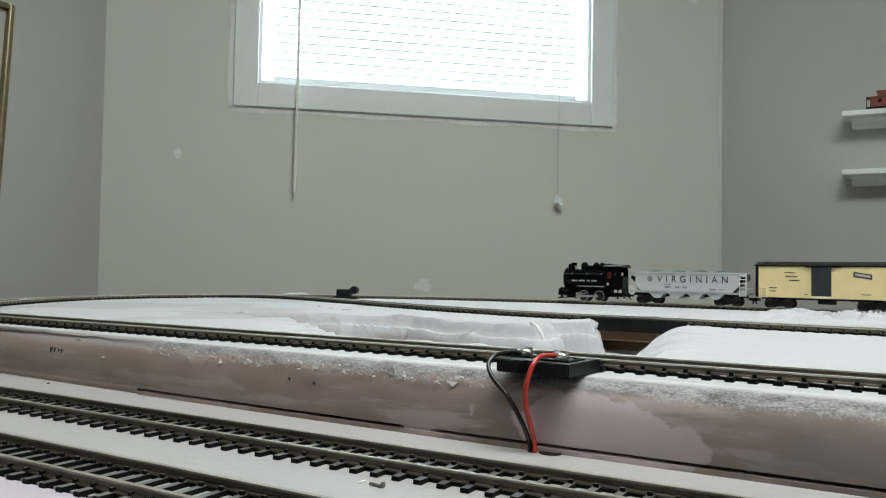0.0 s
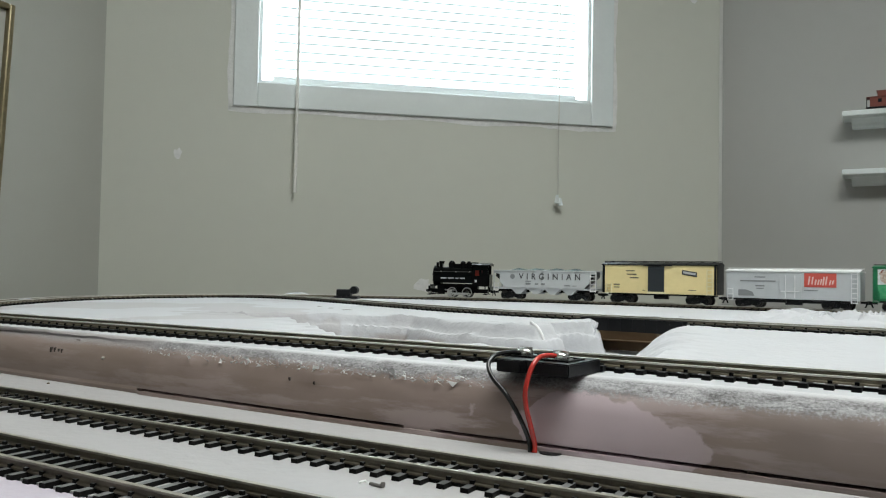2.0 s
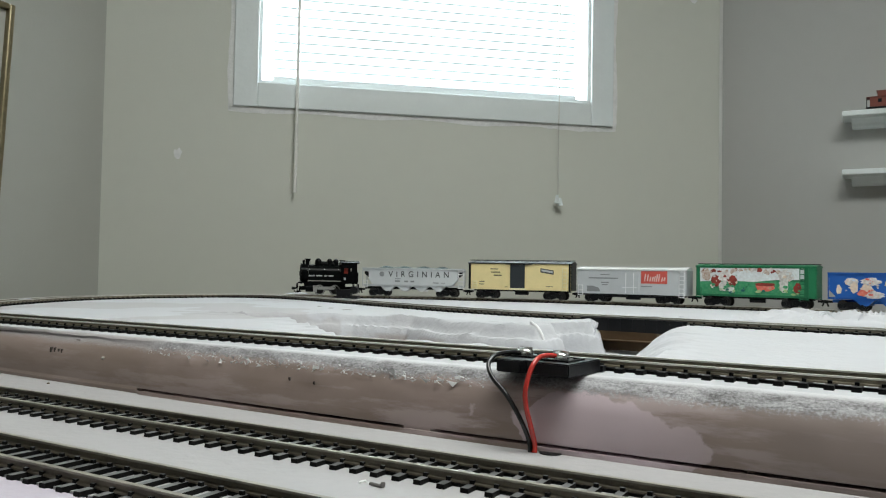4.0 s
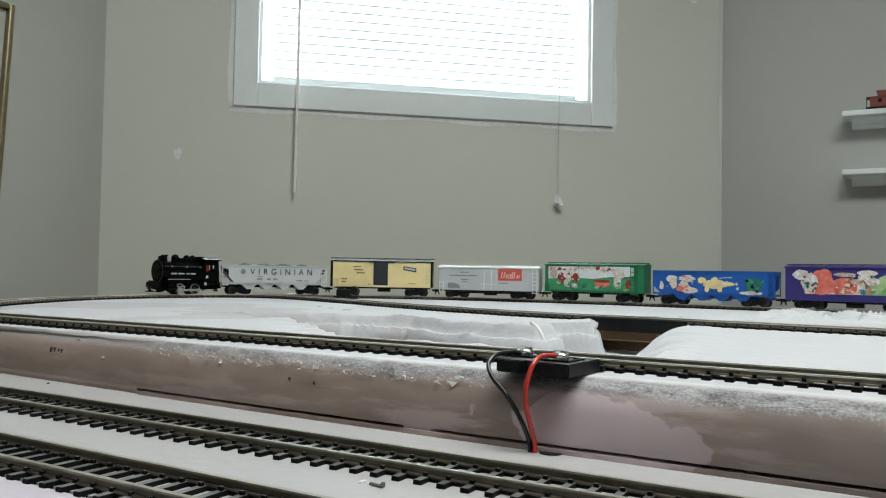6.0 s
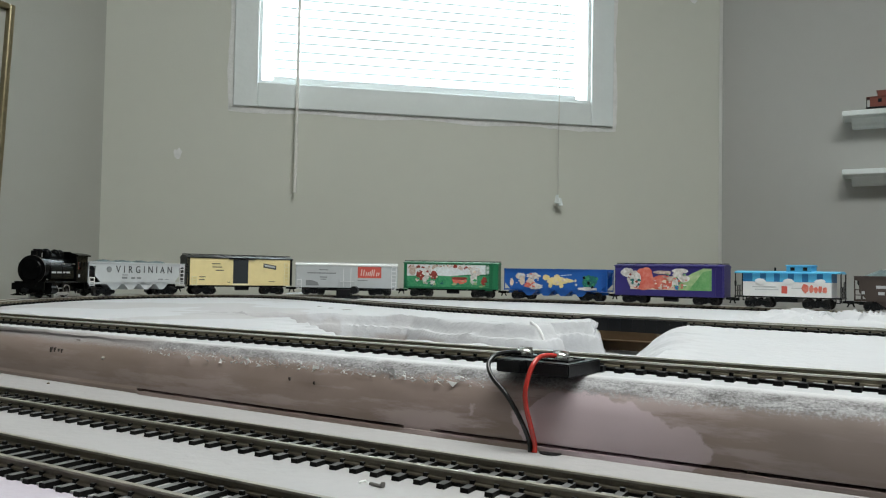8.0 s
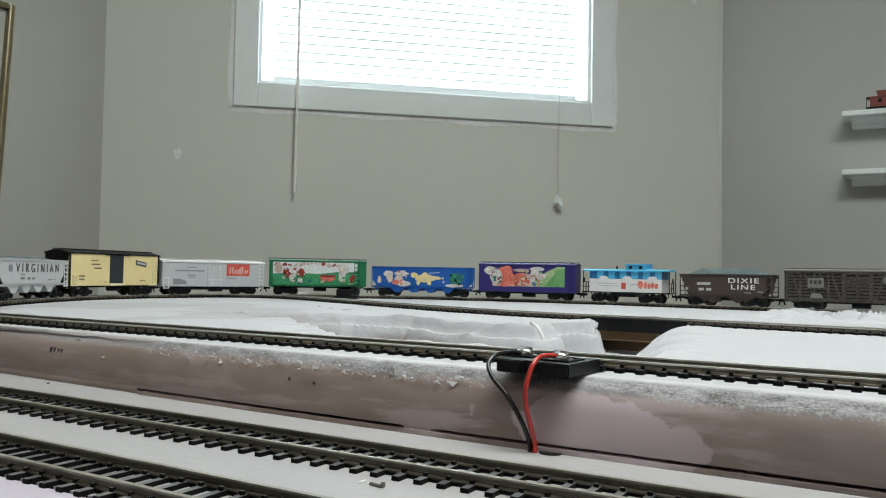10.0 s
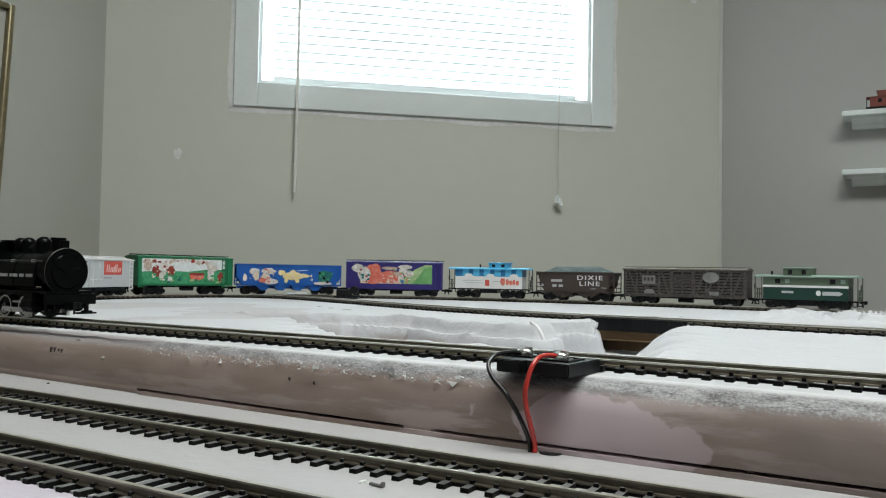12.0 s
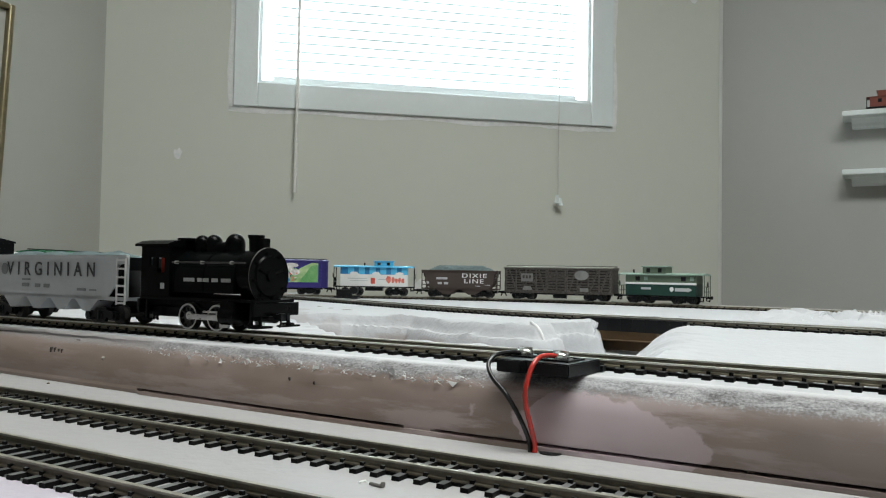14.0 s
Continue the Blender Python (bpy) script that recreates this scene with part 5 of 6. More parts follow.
    # a line of small lettering that cannot be read: bars of letter width
    for side, p in ((LEFT, -0.0285), (RIGHT, -0.0115)):
        rng = random.Random(2)
        for count in (5, 5, 3, 4):
            for _ in range(count):
                w = rng.uniform(0.0012, 0.0017)
                bm = prism(bmesh.new(), rect(p, 0.0246, p + w, 0.0264), 0.0137, 0.0141, "xy")
                bm.transform(side)
                part("lettering_bar", bm, PLAQUE, car)
                p += w + 0.0004
            p += 0.0023
    part("pilot_beam", boxes(((0.0455, -0.0165, 0.0085), (0.0482, 0.0165, 0.0150)), bevel=0.0004), LOCO, car)
    for s in (1, -1):
        part("footboard", boxes(((0.0440, min(s * 0.0040, s * 0.0160), 0.0028), (0.0500, max(s * 0.0040, s * 0.0160), 0.0038)), ((0.0462, s * 0.0100 - 0.0008, 0.0038), (0.0474, s * 0.0100 + 0.0008, 0.0086)), bevel=0.0002), LOCO, car)
    part("rear_beam", boxes(((-0.0515, -0.0150, 0.0080), (-0.0492, 0.0150, 0.0150)), bevel=0.0004), LOCO, car)
    coupler(car, 0.0480, 1)
    coupler(car, -0.0500, -1)
    # driving wheels: rim, spokes, crank
    drivers = []
    for x in (0.0095, -0.0110):
        bm = bmesh.new()
        r = 0.0066
        for s in (-1, 1):
            y = s * GAUGE / 2
            ring = [(r, 0), (r * 0.80, 0)]
            outer = [[], [], [], []]
            n = 28
            for k in range(n):
                a = 2 * math.pi * k / n
                for j, (rad, dy) in enumerate(((r, -0.0013), (r, 0.0013), (r * 0.87, 0.0013), (r * 0.87, -0.0013))):
                    outer[j].append(bm.verts.new((rad * math.cos(a), y + dy, rad * math.sin(a))))
            for j in range(4):
                for k in range(n):
                    f = bm.faces.new((outer[j][k], outer[j][(k + 1) % n], outer[(j + 1) % 4][(k + 1) % n], outer[(j + 1) % 4][k]))
                    f.material_index = 1 if j in (1, 3) else 0
            rod(bm, (0, y - s * 0.0012, 0), (0, y - s * 0.0020, 0), r + 0.0007, 28)
            for k in range(10):
                a = 2 * math.pi * k / 10
                rod(bm, (0, y, 0), (r * 0.84 * math.cos(a), y, r * 0.84 * math.sin(a)), 0.00045, 6)
            rod(bm, (0, y - 0.0014, 0), (0, y + s * 0.0018, 0), 0.0020, 14)
            rod(bm, (0.0036, y, 0), (0.0036, y + s * 0.0038, 0), 0.0009, 10)
        rod(bm, (0, -GAUGE / 2, 0), (0, GAUGE / 2, 0), 0.0014, 8)
        d = part("driving_wheelset", bm, WHEEL, car, "spoked driving wheels with bright rims", True)
        d.data.materials.append(ROD)
        d.location = (x, 0, r)
        WHEELS.append((d, x, r))
    for s in (1, -1):
        y = s * (GAUGE / 2 + 0.0030)
        bm = boxes(((-0.0118, y - 0.0005, -0.0010), (0.0103, y + 0.0005, 0.0010)))
        for x in (0.0095, -0.0110):
            rod(bm, (x, y - 0.0007, 0), (x, y + 0.0007, 0), 0.0021, 16)
        RODS.append((part("coupling_rod", bm, ROD, car, "bright coupling rod"), s, 0.0))
        bm = boxes(((-0.0110, y + s * 0.0010 - 0.0004, -0.0014), (0.0240, y + s * 0.0010 + 0.0004, 0.0008)))
        box(bm, (0.0120, y + s * 0.0010 - 0.0010, -0.0046), (0.0170, y + s * 0.0010 + 0.0012, 0.0040))
        RODS.append((part("main_rod", bm, ROD, car, "bright main rod"), s, 1.0))
    # everything but the wheels is squeezed lengthwise to fit the camera's view
    for o in car.children_recursive:
        if not o.name.startswith(("driving_wheelset", "coupling_rod", "main_rod")):
            o.data.transform(Matrix.Diagonal((SHORT, 1, 1, 1)))
            o.location.x *= SHORT
    return car


RODS, SHORT = [], 0.84
locomotive()


def hopper(name, label, length, pitch, z0, z1, body, inner, half=0.0155, bays=4, load=True, load_rise=0.004, cut=0.009):
    """An open hopper: sloped ends, a row of pointed outlets, a heaped load."""
    car = wagon(name, label, "model hopper car", length, pitch)
    a = length / 2
    slope = length * 0.17
    side = [(-a, z1), (-a, z1 - 0.003), (-a + cut, z1 - 0.004), (-a + cut, z0 + 0.009), (-a + cut + 0.009, z0), (a - cut - 0.009, z0), (a - cut, z0 + 0.009), (a - cut, z1 - 0.004), (a, z1 - 0.003), (a, z1)]
    for s in (1, -1):
        y0, y1 = sorted((s * half, s * (half - 0.0012)))
        part("side_panel", prism(bmesh.new(), side, y0, y1), body, car)
        bm = boxes(((-a, min(y0, s * (half + 0.0009)), z1 - 0.0002), (a, max(y1, s * (half + 0.0009)), z1 + 0.0012)), ((-a, s * (half - 0.0008), z0 - 0.0004), (a, s * half, z0 + 0.0016)))
        part("sill", bm, body, car)
    for s in (1, -1):
        bm = bmesh.new()
        quad = [(s * (a - 0.003), z1), (s * (a - 0.003), z1 - 0.007), (s * (a - slope), z0 - 0.001), (s * (a - slope - 0.0015), z0)]
        prism(bm, quad, -half + 0.0012, half - 0.0012)
        # black on the grey and brown cars: the end recess's shade as colour
        part("slope_sheet", bm, inner, car)
        bm = boxes(((s * (a - 0.001), -half, z0), (s * a, -half + 0.0012, z1)), ((s * (a - 0.001), half - 0.0012, z0), (s * a, half, z1)), ((s * (a - 0.0045), -half + 0.0012, z0), (s * a, half - 0.0012, z0 + 0.0014)))
        part("end_post", bm, body, car)
    for k in range(bays):
        w = (length - 2 * slope) / bays
        x = -a + slope + (k + 0.5) * w
        bm = prism(bmesh.new(), [(x - w / 2, z0 + 0.001), (x + w / 2, z0 + 0.001), (x + w * 0.13, z0 - 0.0068), (x - w * 0.13, z0 - 0.0068)], -half + 0.0010, half - 0.0010)
        part("hopper_bay", bm, body, car)
    part("floor", boxes(((-a + slope, -half + 0.0012, z0), (a - slope, half - 0.0012, z0 + 0.002)), ((-a + 0.002, -0.003, z0 - 0.0045), (a - 0.002, 0.003, z0 - 0.001))), inner, car)
    if load:
        bm = bmesh.new()
        nx, ny = 40, 9
        g = []
        for i in range(nx + 1):
            row = []
            for j in range(ny + 1):
                u, v = i / nx, j / ny
                edge = min(1, 5 * min(u, 1 - u)) * math.sin(math.pi * v) ** 0.6
                h = load_rise * edge * ((0.55 + 0.45 * math.cos(u * 2 * math.pi * 2.5) ** 2) if bays == 4 else 1.0) + 0.0007 * noise.noise((u * 30, v * 8, length * 50))
                row.append(bm.verts.new((-a + 0.003 + u * (length - 0.006), (v - 0.5) * 2 * (half - 0.0014), z1 - 0.0002 + h)))
            g.append(row)
        for i in range(nx):
            for j in range(ny):
                bm.faces.new((g[i][j], g[i + 1][j], g[i + 1][j + 1], g[i][j + 1]))
        tagged(part("gravel_load", bm, LOAD, car, "heaped grey gravel load", True))
    else:
        part("top_cover", boxes(((-a + 0.001, -half + 0.0013, z1 - 0.003), (a - 0.001, half - 0.0013, z1 - 0.0012))), inner, car)
    return car


def grey_hopper():
    car = hopper("grey_hopper_car", "light grey model hopper car with black lettering and gravel load", 0.142, 0.1474, 0.0135, 0.0365, HOPPER_GREY, CAR_BLACK)
    h = 0.0155
    words("VIRGINIAN", 0.0112, 0.0080, 0.0292, LETTER, car, h, 1.80, 0.93, -0.0060)
    decal("round_emblem", oval(-0.0435, 0.0293, 0.0034, 0.0034), FADED, car, h)
    bars(car, h, FADED, (-0.0250, 0.0228, -0.0170, 0.0238), (-0.0250, 0.0190, -0.0180, 0.0212), (-0.0120, 0.0188, -0.0070, 0.0210), (-0.0035, 0.0188, 0.0020, 0.0210), (0.0280, 0.0178, 0.0360, 0.0192), (0.0390, 0.0180, 0.0450, 0.0188))
    ladder(car, 0.0665, h, 0.0120, 0.0350, 6, WHITE, 0.0070)
    ladder(car, -0.0665, h, 0.0120, 0.0200, 3, WHITE, 0.0060)
    close_up(car, 0.972)


grey_hopper()


def yellow_boxcar():
    car = box_wagon("yellow_boxcar", "cream-yellow model boxcar with black roof, door and ends", 0.143, 0.1497, 0.0115, 0.0455, 0.0508, YELLOW, CAR_BLACK, CAR_BLACK)
    h = 0.0160
    door = part("door", boxes(((-0.0085, h, 0.0125), (0.0115, h + 0.0014, 0.0445))), DOOR_BLACK, car, "charcoal sliding door")
    part("door_right_side", boxes(((-0.0085, -h - 0.0014, 0.0125), (0.0115, -h, 0.0445))), DOOR_BLACK, car, "charcoal sliding door")
    part("door_rail", boxes(((-0.018, h, 0.0446), (0.018, h + 0.0018, 0.0455))), CAR_BLACK, door)
    part("door_rail", boxes(((-0.0105, h, 0.0116), (0.0125, h + 0.0020, 0.0140))), CREAM, door)
    for s in (1, -1):
        decal("dark_corner", rect(min(s * 0.0706, s * 0.0680), 0.0116, max(s * 0.0706, s * 0.0680), 0.0454), CAR_BLACK, car, h, 0.0002)
    bars(car, h, LETTER, (-0.0400, 0.0382, -0.0290, 0.0392), (-0.0390, 0.0340, -0.0265, 0.0351), (-0.0350, 0.0298, -0.0240, 0.0310), (-0.0560, 0.0215, -0.0480, 0.0225), (-0.0560, 0.0180, -0.0490, 0.0190), (-0.0190, 0.0150, -0.0155, 0.0158), (0.0380, 0.0165, 0.0470, 0.0172))
    decal("blue_emblem", rect(0.0300, 0.0350, 0.0480, 0.0405, -0.0028), LETTER, car, h)
    decal("emblem_band", rect(0.0315, 0.0366, 0.0465, 0.0390, -0.0024), PLAQUE, car, h, 0.0005)
    ladder(car, 0.0628, h, 0.0120, 0.0405, 7, CREAM, 0.0060)
    ladder(car, -0.0620, h, 0.0120, 0.0220, 4, CREAM, 0.0060)
    close_up(car, 0.968)


yellow_boxcar()


PALE_SIGN = paint("pale_pink_sign_print", (0.76, 0.55, 0.52))


def silver_reefer():
    car = box_wagon("silver_refrigerator_car", "silver-grey model refrigerator car with a red sign panel", 0.140, 0.1470, 0.0098, 0.0395, 0.0440, SILVER, SILVER_ROOF, SILVER, ribs=1)
    h = 0.0160
    decal("red_sign", rect(0.0150, 0.0235, 0.0475, 0.0385), RED, car, h)
    for p, q0, q1 in ((0.0188, 0.0262, 0.0350), (0.0222, 0.0265, 0.0345), (0.0255, 0.0262, 0.0318), (0.0283, 0.0262, 0.0318), (0.0310, 0.0262, 0.0325), (0.0335, 0.0258, 0.0348), (0.0362, 0.0262, 0.0350), (0.0400, 0.0262, 0.0312), (0.0428, 0.0268, 0.0312)):
        decal("sign_stroke", [(p, q0), (p + 0.0013, q0), (p + 0.0026, q1), (p + 0.0011, q1)], PALE_SIGN, car, h, 0.0006)
    bars(car, h, FADED, (-0.0380, 0.0330, -0.0260, 0.0342), (-0.0540, 0.0285, -0.0150, 0.0300), (-0.0370, 0.0232, -0.0270, 0.0246), (-0.0360, 0.0205, -0.0280, 0.0216), (0.0150, 0.0195, 0.0290, 0.0205))
    decal("data_block", [(-0.0560, 0.0125), (-0.0380, 0.0125), (-0.0400, 0.0170), (-0.0480, 0.0195), (-0.0560, 0.0195)], FADED, car, h)
    door = part("plug_door", boxes(((-0.0125, h, 0.0100), (0.0110, h + 0.0008, 0.0370)), bevel=0.0002), SILVER, car)
    part("door_bar", boxes(((-0.0060, h + 0.0008, 0.0110), (-0.0052, h + 0.0016, 0.0360)), ((0.0040, h + 0.0008, 0.0110), (0.0048, h + 0.0016, 0.0360)), ((-0.0100, h + 0.0008, 0.0180), (0.0090, h + 0.0016, 0.0188))), SILVER_ROOF, door)
    ladder(car, 0.0650, h, 0.0080, 0.0380, 7, SILVER_ROOF, 0.0060)
    ladder(car, -0.0650, h, 0.0080, 0.0200, 3, SILVER_ROOF, 0.0060)
    part("side_skirt", boxes(((-0.045, -0.0158, 0.0060), (0.0, 0.0158, 0.0084)), ((0.004, -0.0158, 0.0060), (0.045, 0.0158, 0.0084))), CAR_BLACK, car)
    close_up(car, 0.97)


silver_reefer()


def green_boxcar():
    car = box_wagon("green_boxcar", "bright green model boxcar with a printed orchard picture panel", 0.138, 0.1432, 0.0110, 0.0445, 0.0485, GREEN, GREEN, GREEN, ribs=8)
    h = 0.0160
    shapes = [(rect(-0.0640, 0.0135, 0.0560, 0.0290), PR_GREEN), ([(-0.0640, 0.0275), (-0.0300, 0.0290), (0.0, 0.0280), (0.0250, 0.0305), (0.0560, 0.0310), (0.0560, 0.0432), (-0.0640, 0.0432)], PR_SKY)]
    shapes += blots(-0.0600, 0.0385, 0.0300, 0.0420, (PR_TREE, PR_TREE, PR_DEEP, PR_WHITE), 46, 11, 0.0024)
    for p, q, rp, rq, m in ((-0.0560, 0.0350, 0.0050, 0.0070, PR_TREE), (-0.0440, 0.0285, 0.0060, 0.0065, PR_DEEP), (-0.0330, 0.0330, 0.0090, 0.0060, PR_WHITE), (-0.0350, 0.0225, 0.0060, 0.0055, PR_WHITE), (-0.0245, 0.0290, 0.0050, 0.0062, PR_DEEP), (-0.0260, 0.0190, 0.0040, 0.0035, PR_WHITE), (0.0130, 0.0220, 0.0110, 0.0045, PR_RED), (0.0130, 0.0252, 0.0120, 0.0020, PR_DEEP), (0.0360, 0.0350, 0.0080, 0.0066, PR_WHITE), (0.0340, 0.0250, 0.0050, 0.0080, PR_WHITE), (0.0490, 0.0215, 0.0040, 0.0060, PR_DEEP)):
        shapes.append((oval(p, q, rp, rq, 18, 0.16, int(p * 9999)), m))
    shapes += blots(-0.050, 0.018, -0.020, 0.036, (PR_DEEP, PR_WHITE, PR_SKIN, PR_GREEN), 26, 12, 0.0016)
    shapes += blots(0.028, 0.018, 0.044, 0.040, (PR_SKY, PR_SKIN, PR_WHITE), 14, 13, 0.0016)
    shapes += blots(-0.060, 0.0145, 0.052, 0.025, (PR_GREEN, PR_GREEN, PR_PALE, PR_TEAL), 40, 14, 0.0016)
    printed_panel("orchard_picture", shapes, car, h, "printed orchard picture with a red cart")
    ladder(car, 0.0560, h, 0.0100, 0.0425, 7, GREEN, 0.0090)
    ladder(car, -0.0655, h, 0.0100, 0.0200, 3, GREEN, 0.0060)
    close_up(car, 0.93)


green_boxcar()


def blue_hopper():
    car = hopper("blue_hopper_car", "royal blue model hopper car with printed yellow and white shapes", 0.1425, 0.1470, 0.0120, 0.0385, BLUE, BLUE, bays=4, load=False, cut=0.0015)
    h = 0.0155
    shapes = []
    for p, q, rp, rq, m in ((-0.0470, 0.0300, 0.0070, 0.0045, PR_WHITE), (-0.0450, 0.0240, 0.0040, 0.0060, PR_SKIN), (-0.0290, 0.0305, 0.0095, 0.0038, PR_WHITE), (-0.0330, 0.0225, 0.0060, 0.0050, PR_SKIN), (-0.0260, 0.0168, 0.0110, 0.0034, PR_WHITE), (-0.0370, 0.0185, 0.0050, 0.0030, PR_RED), (-0.0600, 0.0215, 0.0026, 0.0050, PR_SKIN), (0.0050, 0.0245, 0.0150, 0.0050, PR_YELLOW), (-0.0110, 0.0285, 0.0050, 0.0035, PR_YELLOW), (-0.0050, 0.0190, 0.0028, 0.0036, PR_YELLOW), (0.0100, 0.0190, 0.0028, 0.0038, PR_YELLOW), (0.0200, 0.0250, 0.0070, 0.0022, PR_YELLOW), (0.0040, 0.0300, 0.0040, 0.0026, PR_YELLOW), (0.0290, 0.0250, 0.0014, 0.0016, PR_SKIN), (0.0300, 0.0200, 0.0016, 0.0016, PR_WHITE), (0.0480, 0.0245, 0.0088, 0.0078, PR_TEAL), (0.0450, 0.0152, 0.0140, 0.0022, PR_WHITE), (0.0440, 0.0280, 0.0045, 0.0030, PR_GREEN)):
        shapes.append((oval(p, q, rp, rq, 18, 0.18, int(p * 9999)), m))
    shapes += blots(-0.053, 0.015, -0.020, 0.033, (PR_WHITE, PR_SKIN, PR_WHITE, PR_SKIN, PR_RED, SKYBLUE), 34, 15, 0.0015)
    shapes += blots(0.040, 0.017, 0.058, 0.031, (PR_TEAL, PR_GREEN, CAR_BLACK), 20, 16, 0.0018)
    shapes += blots(-0.010, 0.020, 0.018, 0.028, (PR_YELLOW, PR_SKIN), 18, 17, 0.0014)
    printed_panel("picture_print", shapes, car, h, "printed yellow, white and teal picture")
    ladder(car, 0.0670, h, 0.0130, 0.0350, 6, BLUE, 0.0060)
    decal("pale_stroke", rect(0.0090, 0.0310, 0.0240, 0.0318, 0.0012), SKYBLUE, car, h)
    close_up(car, 0.968)


blue_hopper()


def purple_boxcar():
    car = box_wagon("purple_boxcar", "purple model boxcar with printed red, white and green panel", 0.138, 0.1444, 0.0090, 0.0440, 0.0484, PURPLE, PURPLE, PURPLE, ribs=8)
    h = 0.0160
    shapes = [([(0.0100, 0.0165), (0.0545, 0.0165), (0.0545, 0.0420), (0.0450, 0.0425), (0.0300, 0.0360), (0.0180, 0.0280)], PR_PALE), ([(0.0260, 0.0165), (0.0545, 0.0165), (0.0545, 0.0400), (0.0440, 0.0385), (0.0380, 0.0300)], PR_HILL), (rect(-0.0480, 0.0165, 0.0120, 0.0260), PR_SKIN)]
    for p, q, rp, rq, m in ((-0.0300, 0.0305, 0.0125, 0.0128, PR_RED), (-0.0300, 0.0210, 0.0140, 0.0050, PR_RED), (-0.0520, 0.0366, 0.0085, 0.0056, PR_WHITE), (-0.0425, 0.0290, 0.0085, 0.0100, PR_WHITE), (-0.0070, 0.0250, 0.0160, 0.0084, PR_RED), (-0.0060, 0.0372, 0.0110, 0.0022, PR_TREE), (0.0160, 0.0390, 0.0105, 0.0030, PR_WHITE), (0.0130, 0.0340, 0.0066, 0.0036, PR_WHITE), (0.0210, 0.0300, 0.0070, 0.0042, PR_WHITE), (0.0100, 0.0245, 0.0042, 0.0062, PR_WHITE), (0.0060, 0.0300, 0.0060, 0.0030, PR_TREE), (0.0120, 0.0195, 0.0028, 0.0026, MID_BLUE)):
        shapes.append((oval(p, q, rp, rq, 18, 0.12, int(p * 9999)), m))
    shapes += blots(-0.051, 0.018, -0.036, 0.036, (PR_TREE, PR_WHITE, PR_TEAL, PR_WHITE, PR_DEEP), 30, 18, 0.0018)
    shapes += blots(-0.018, 0.018, 0.024, 0.036, (PR_WHITE, PR_RED, PR_TREE, PR_RED, PR_HILL), 44, 19, 0.0015)
    shapes += blots(-0.016, 0.0180, 0.002, 0.0290, (PR_RED, PR_SKIN), 12, 20, 0.0016)
    printed_panel("picture_print", shapes, car, h, "printed red, white and green picture")
    ladder(car, 0.0630, h, 0.0100, 0.0430, 7, PURPLE, 0.0080)
    close_up(car, 0.942)


purple_boxcar()


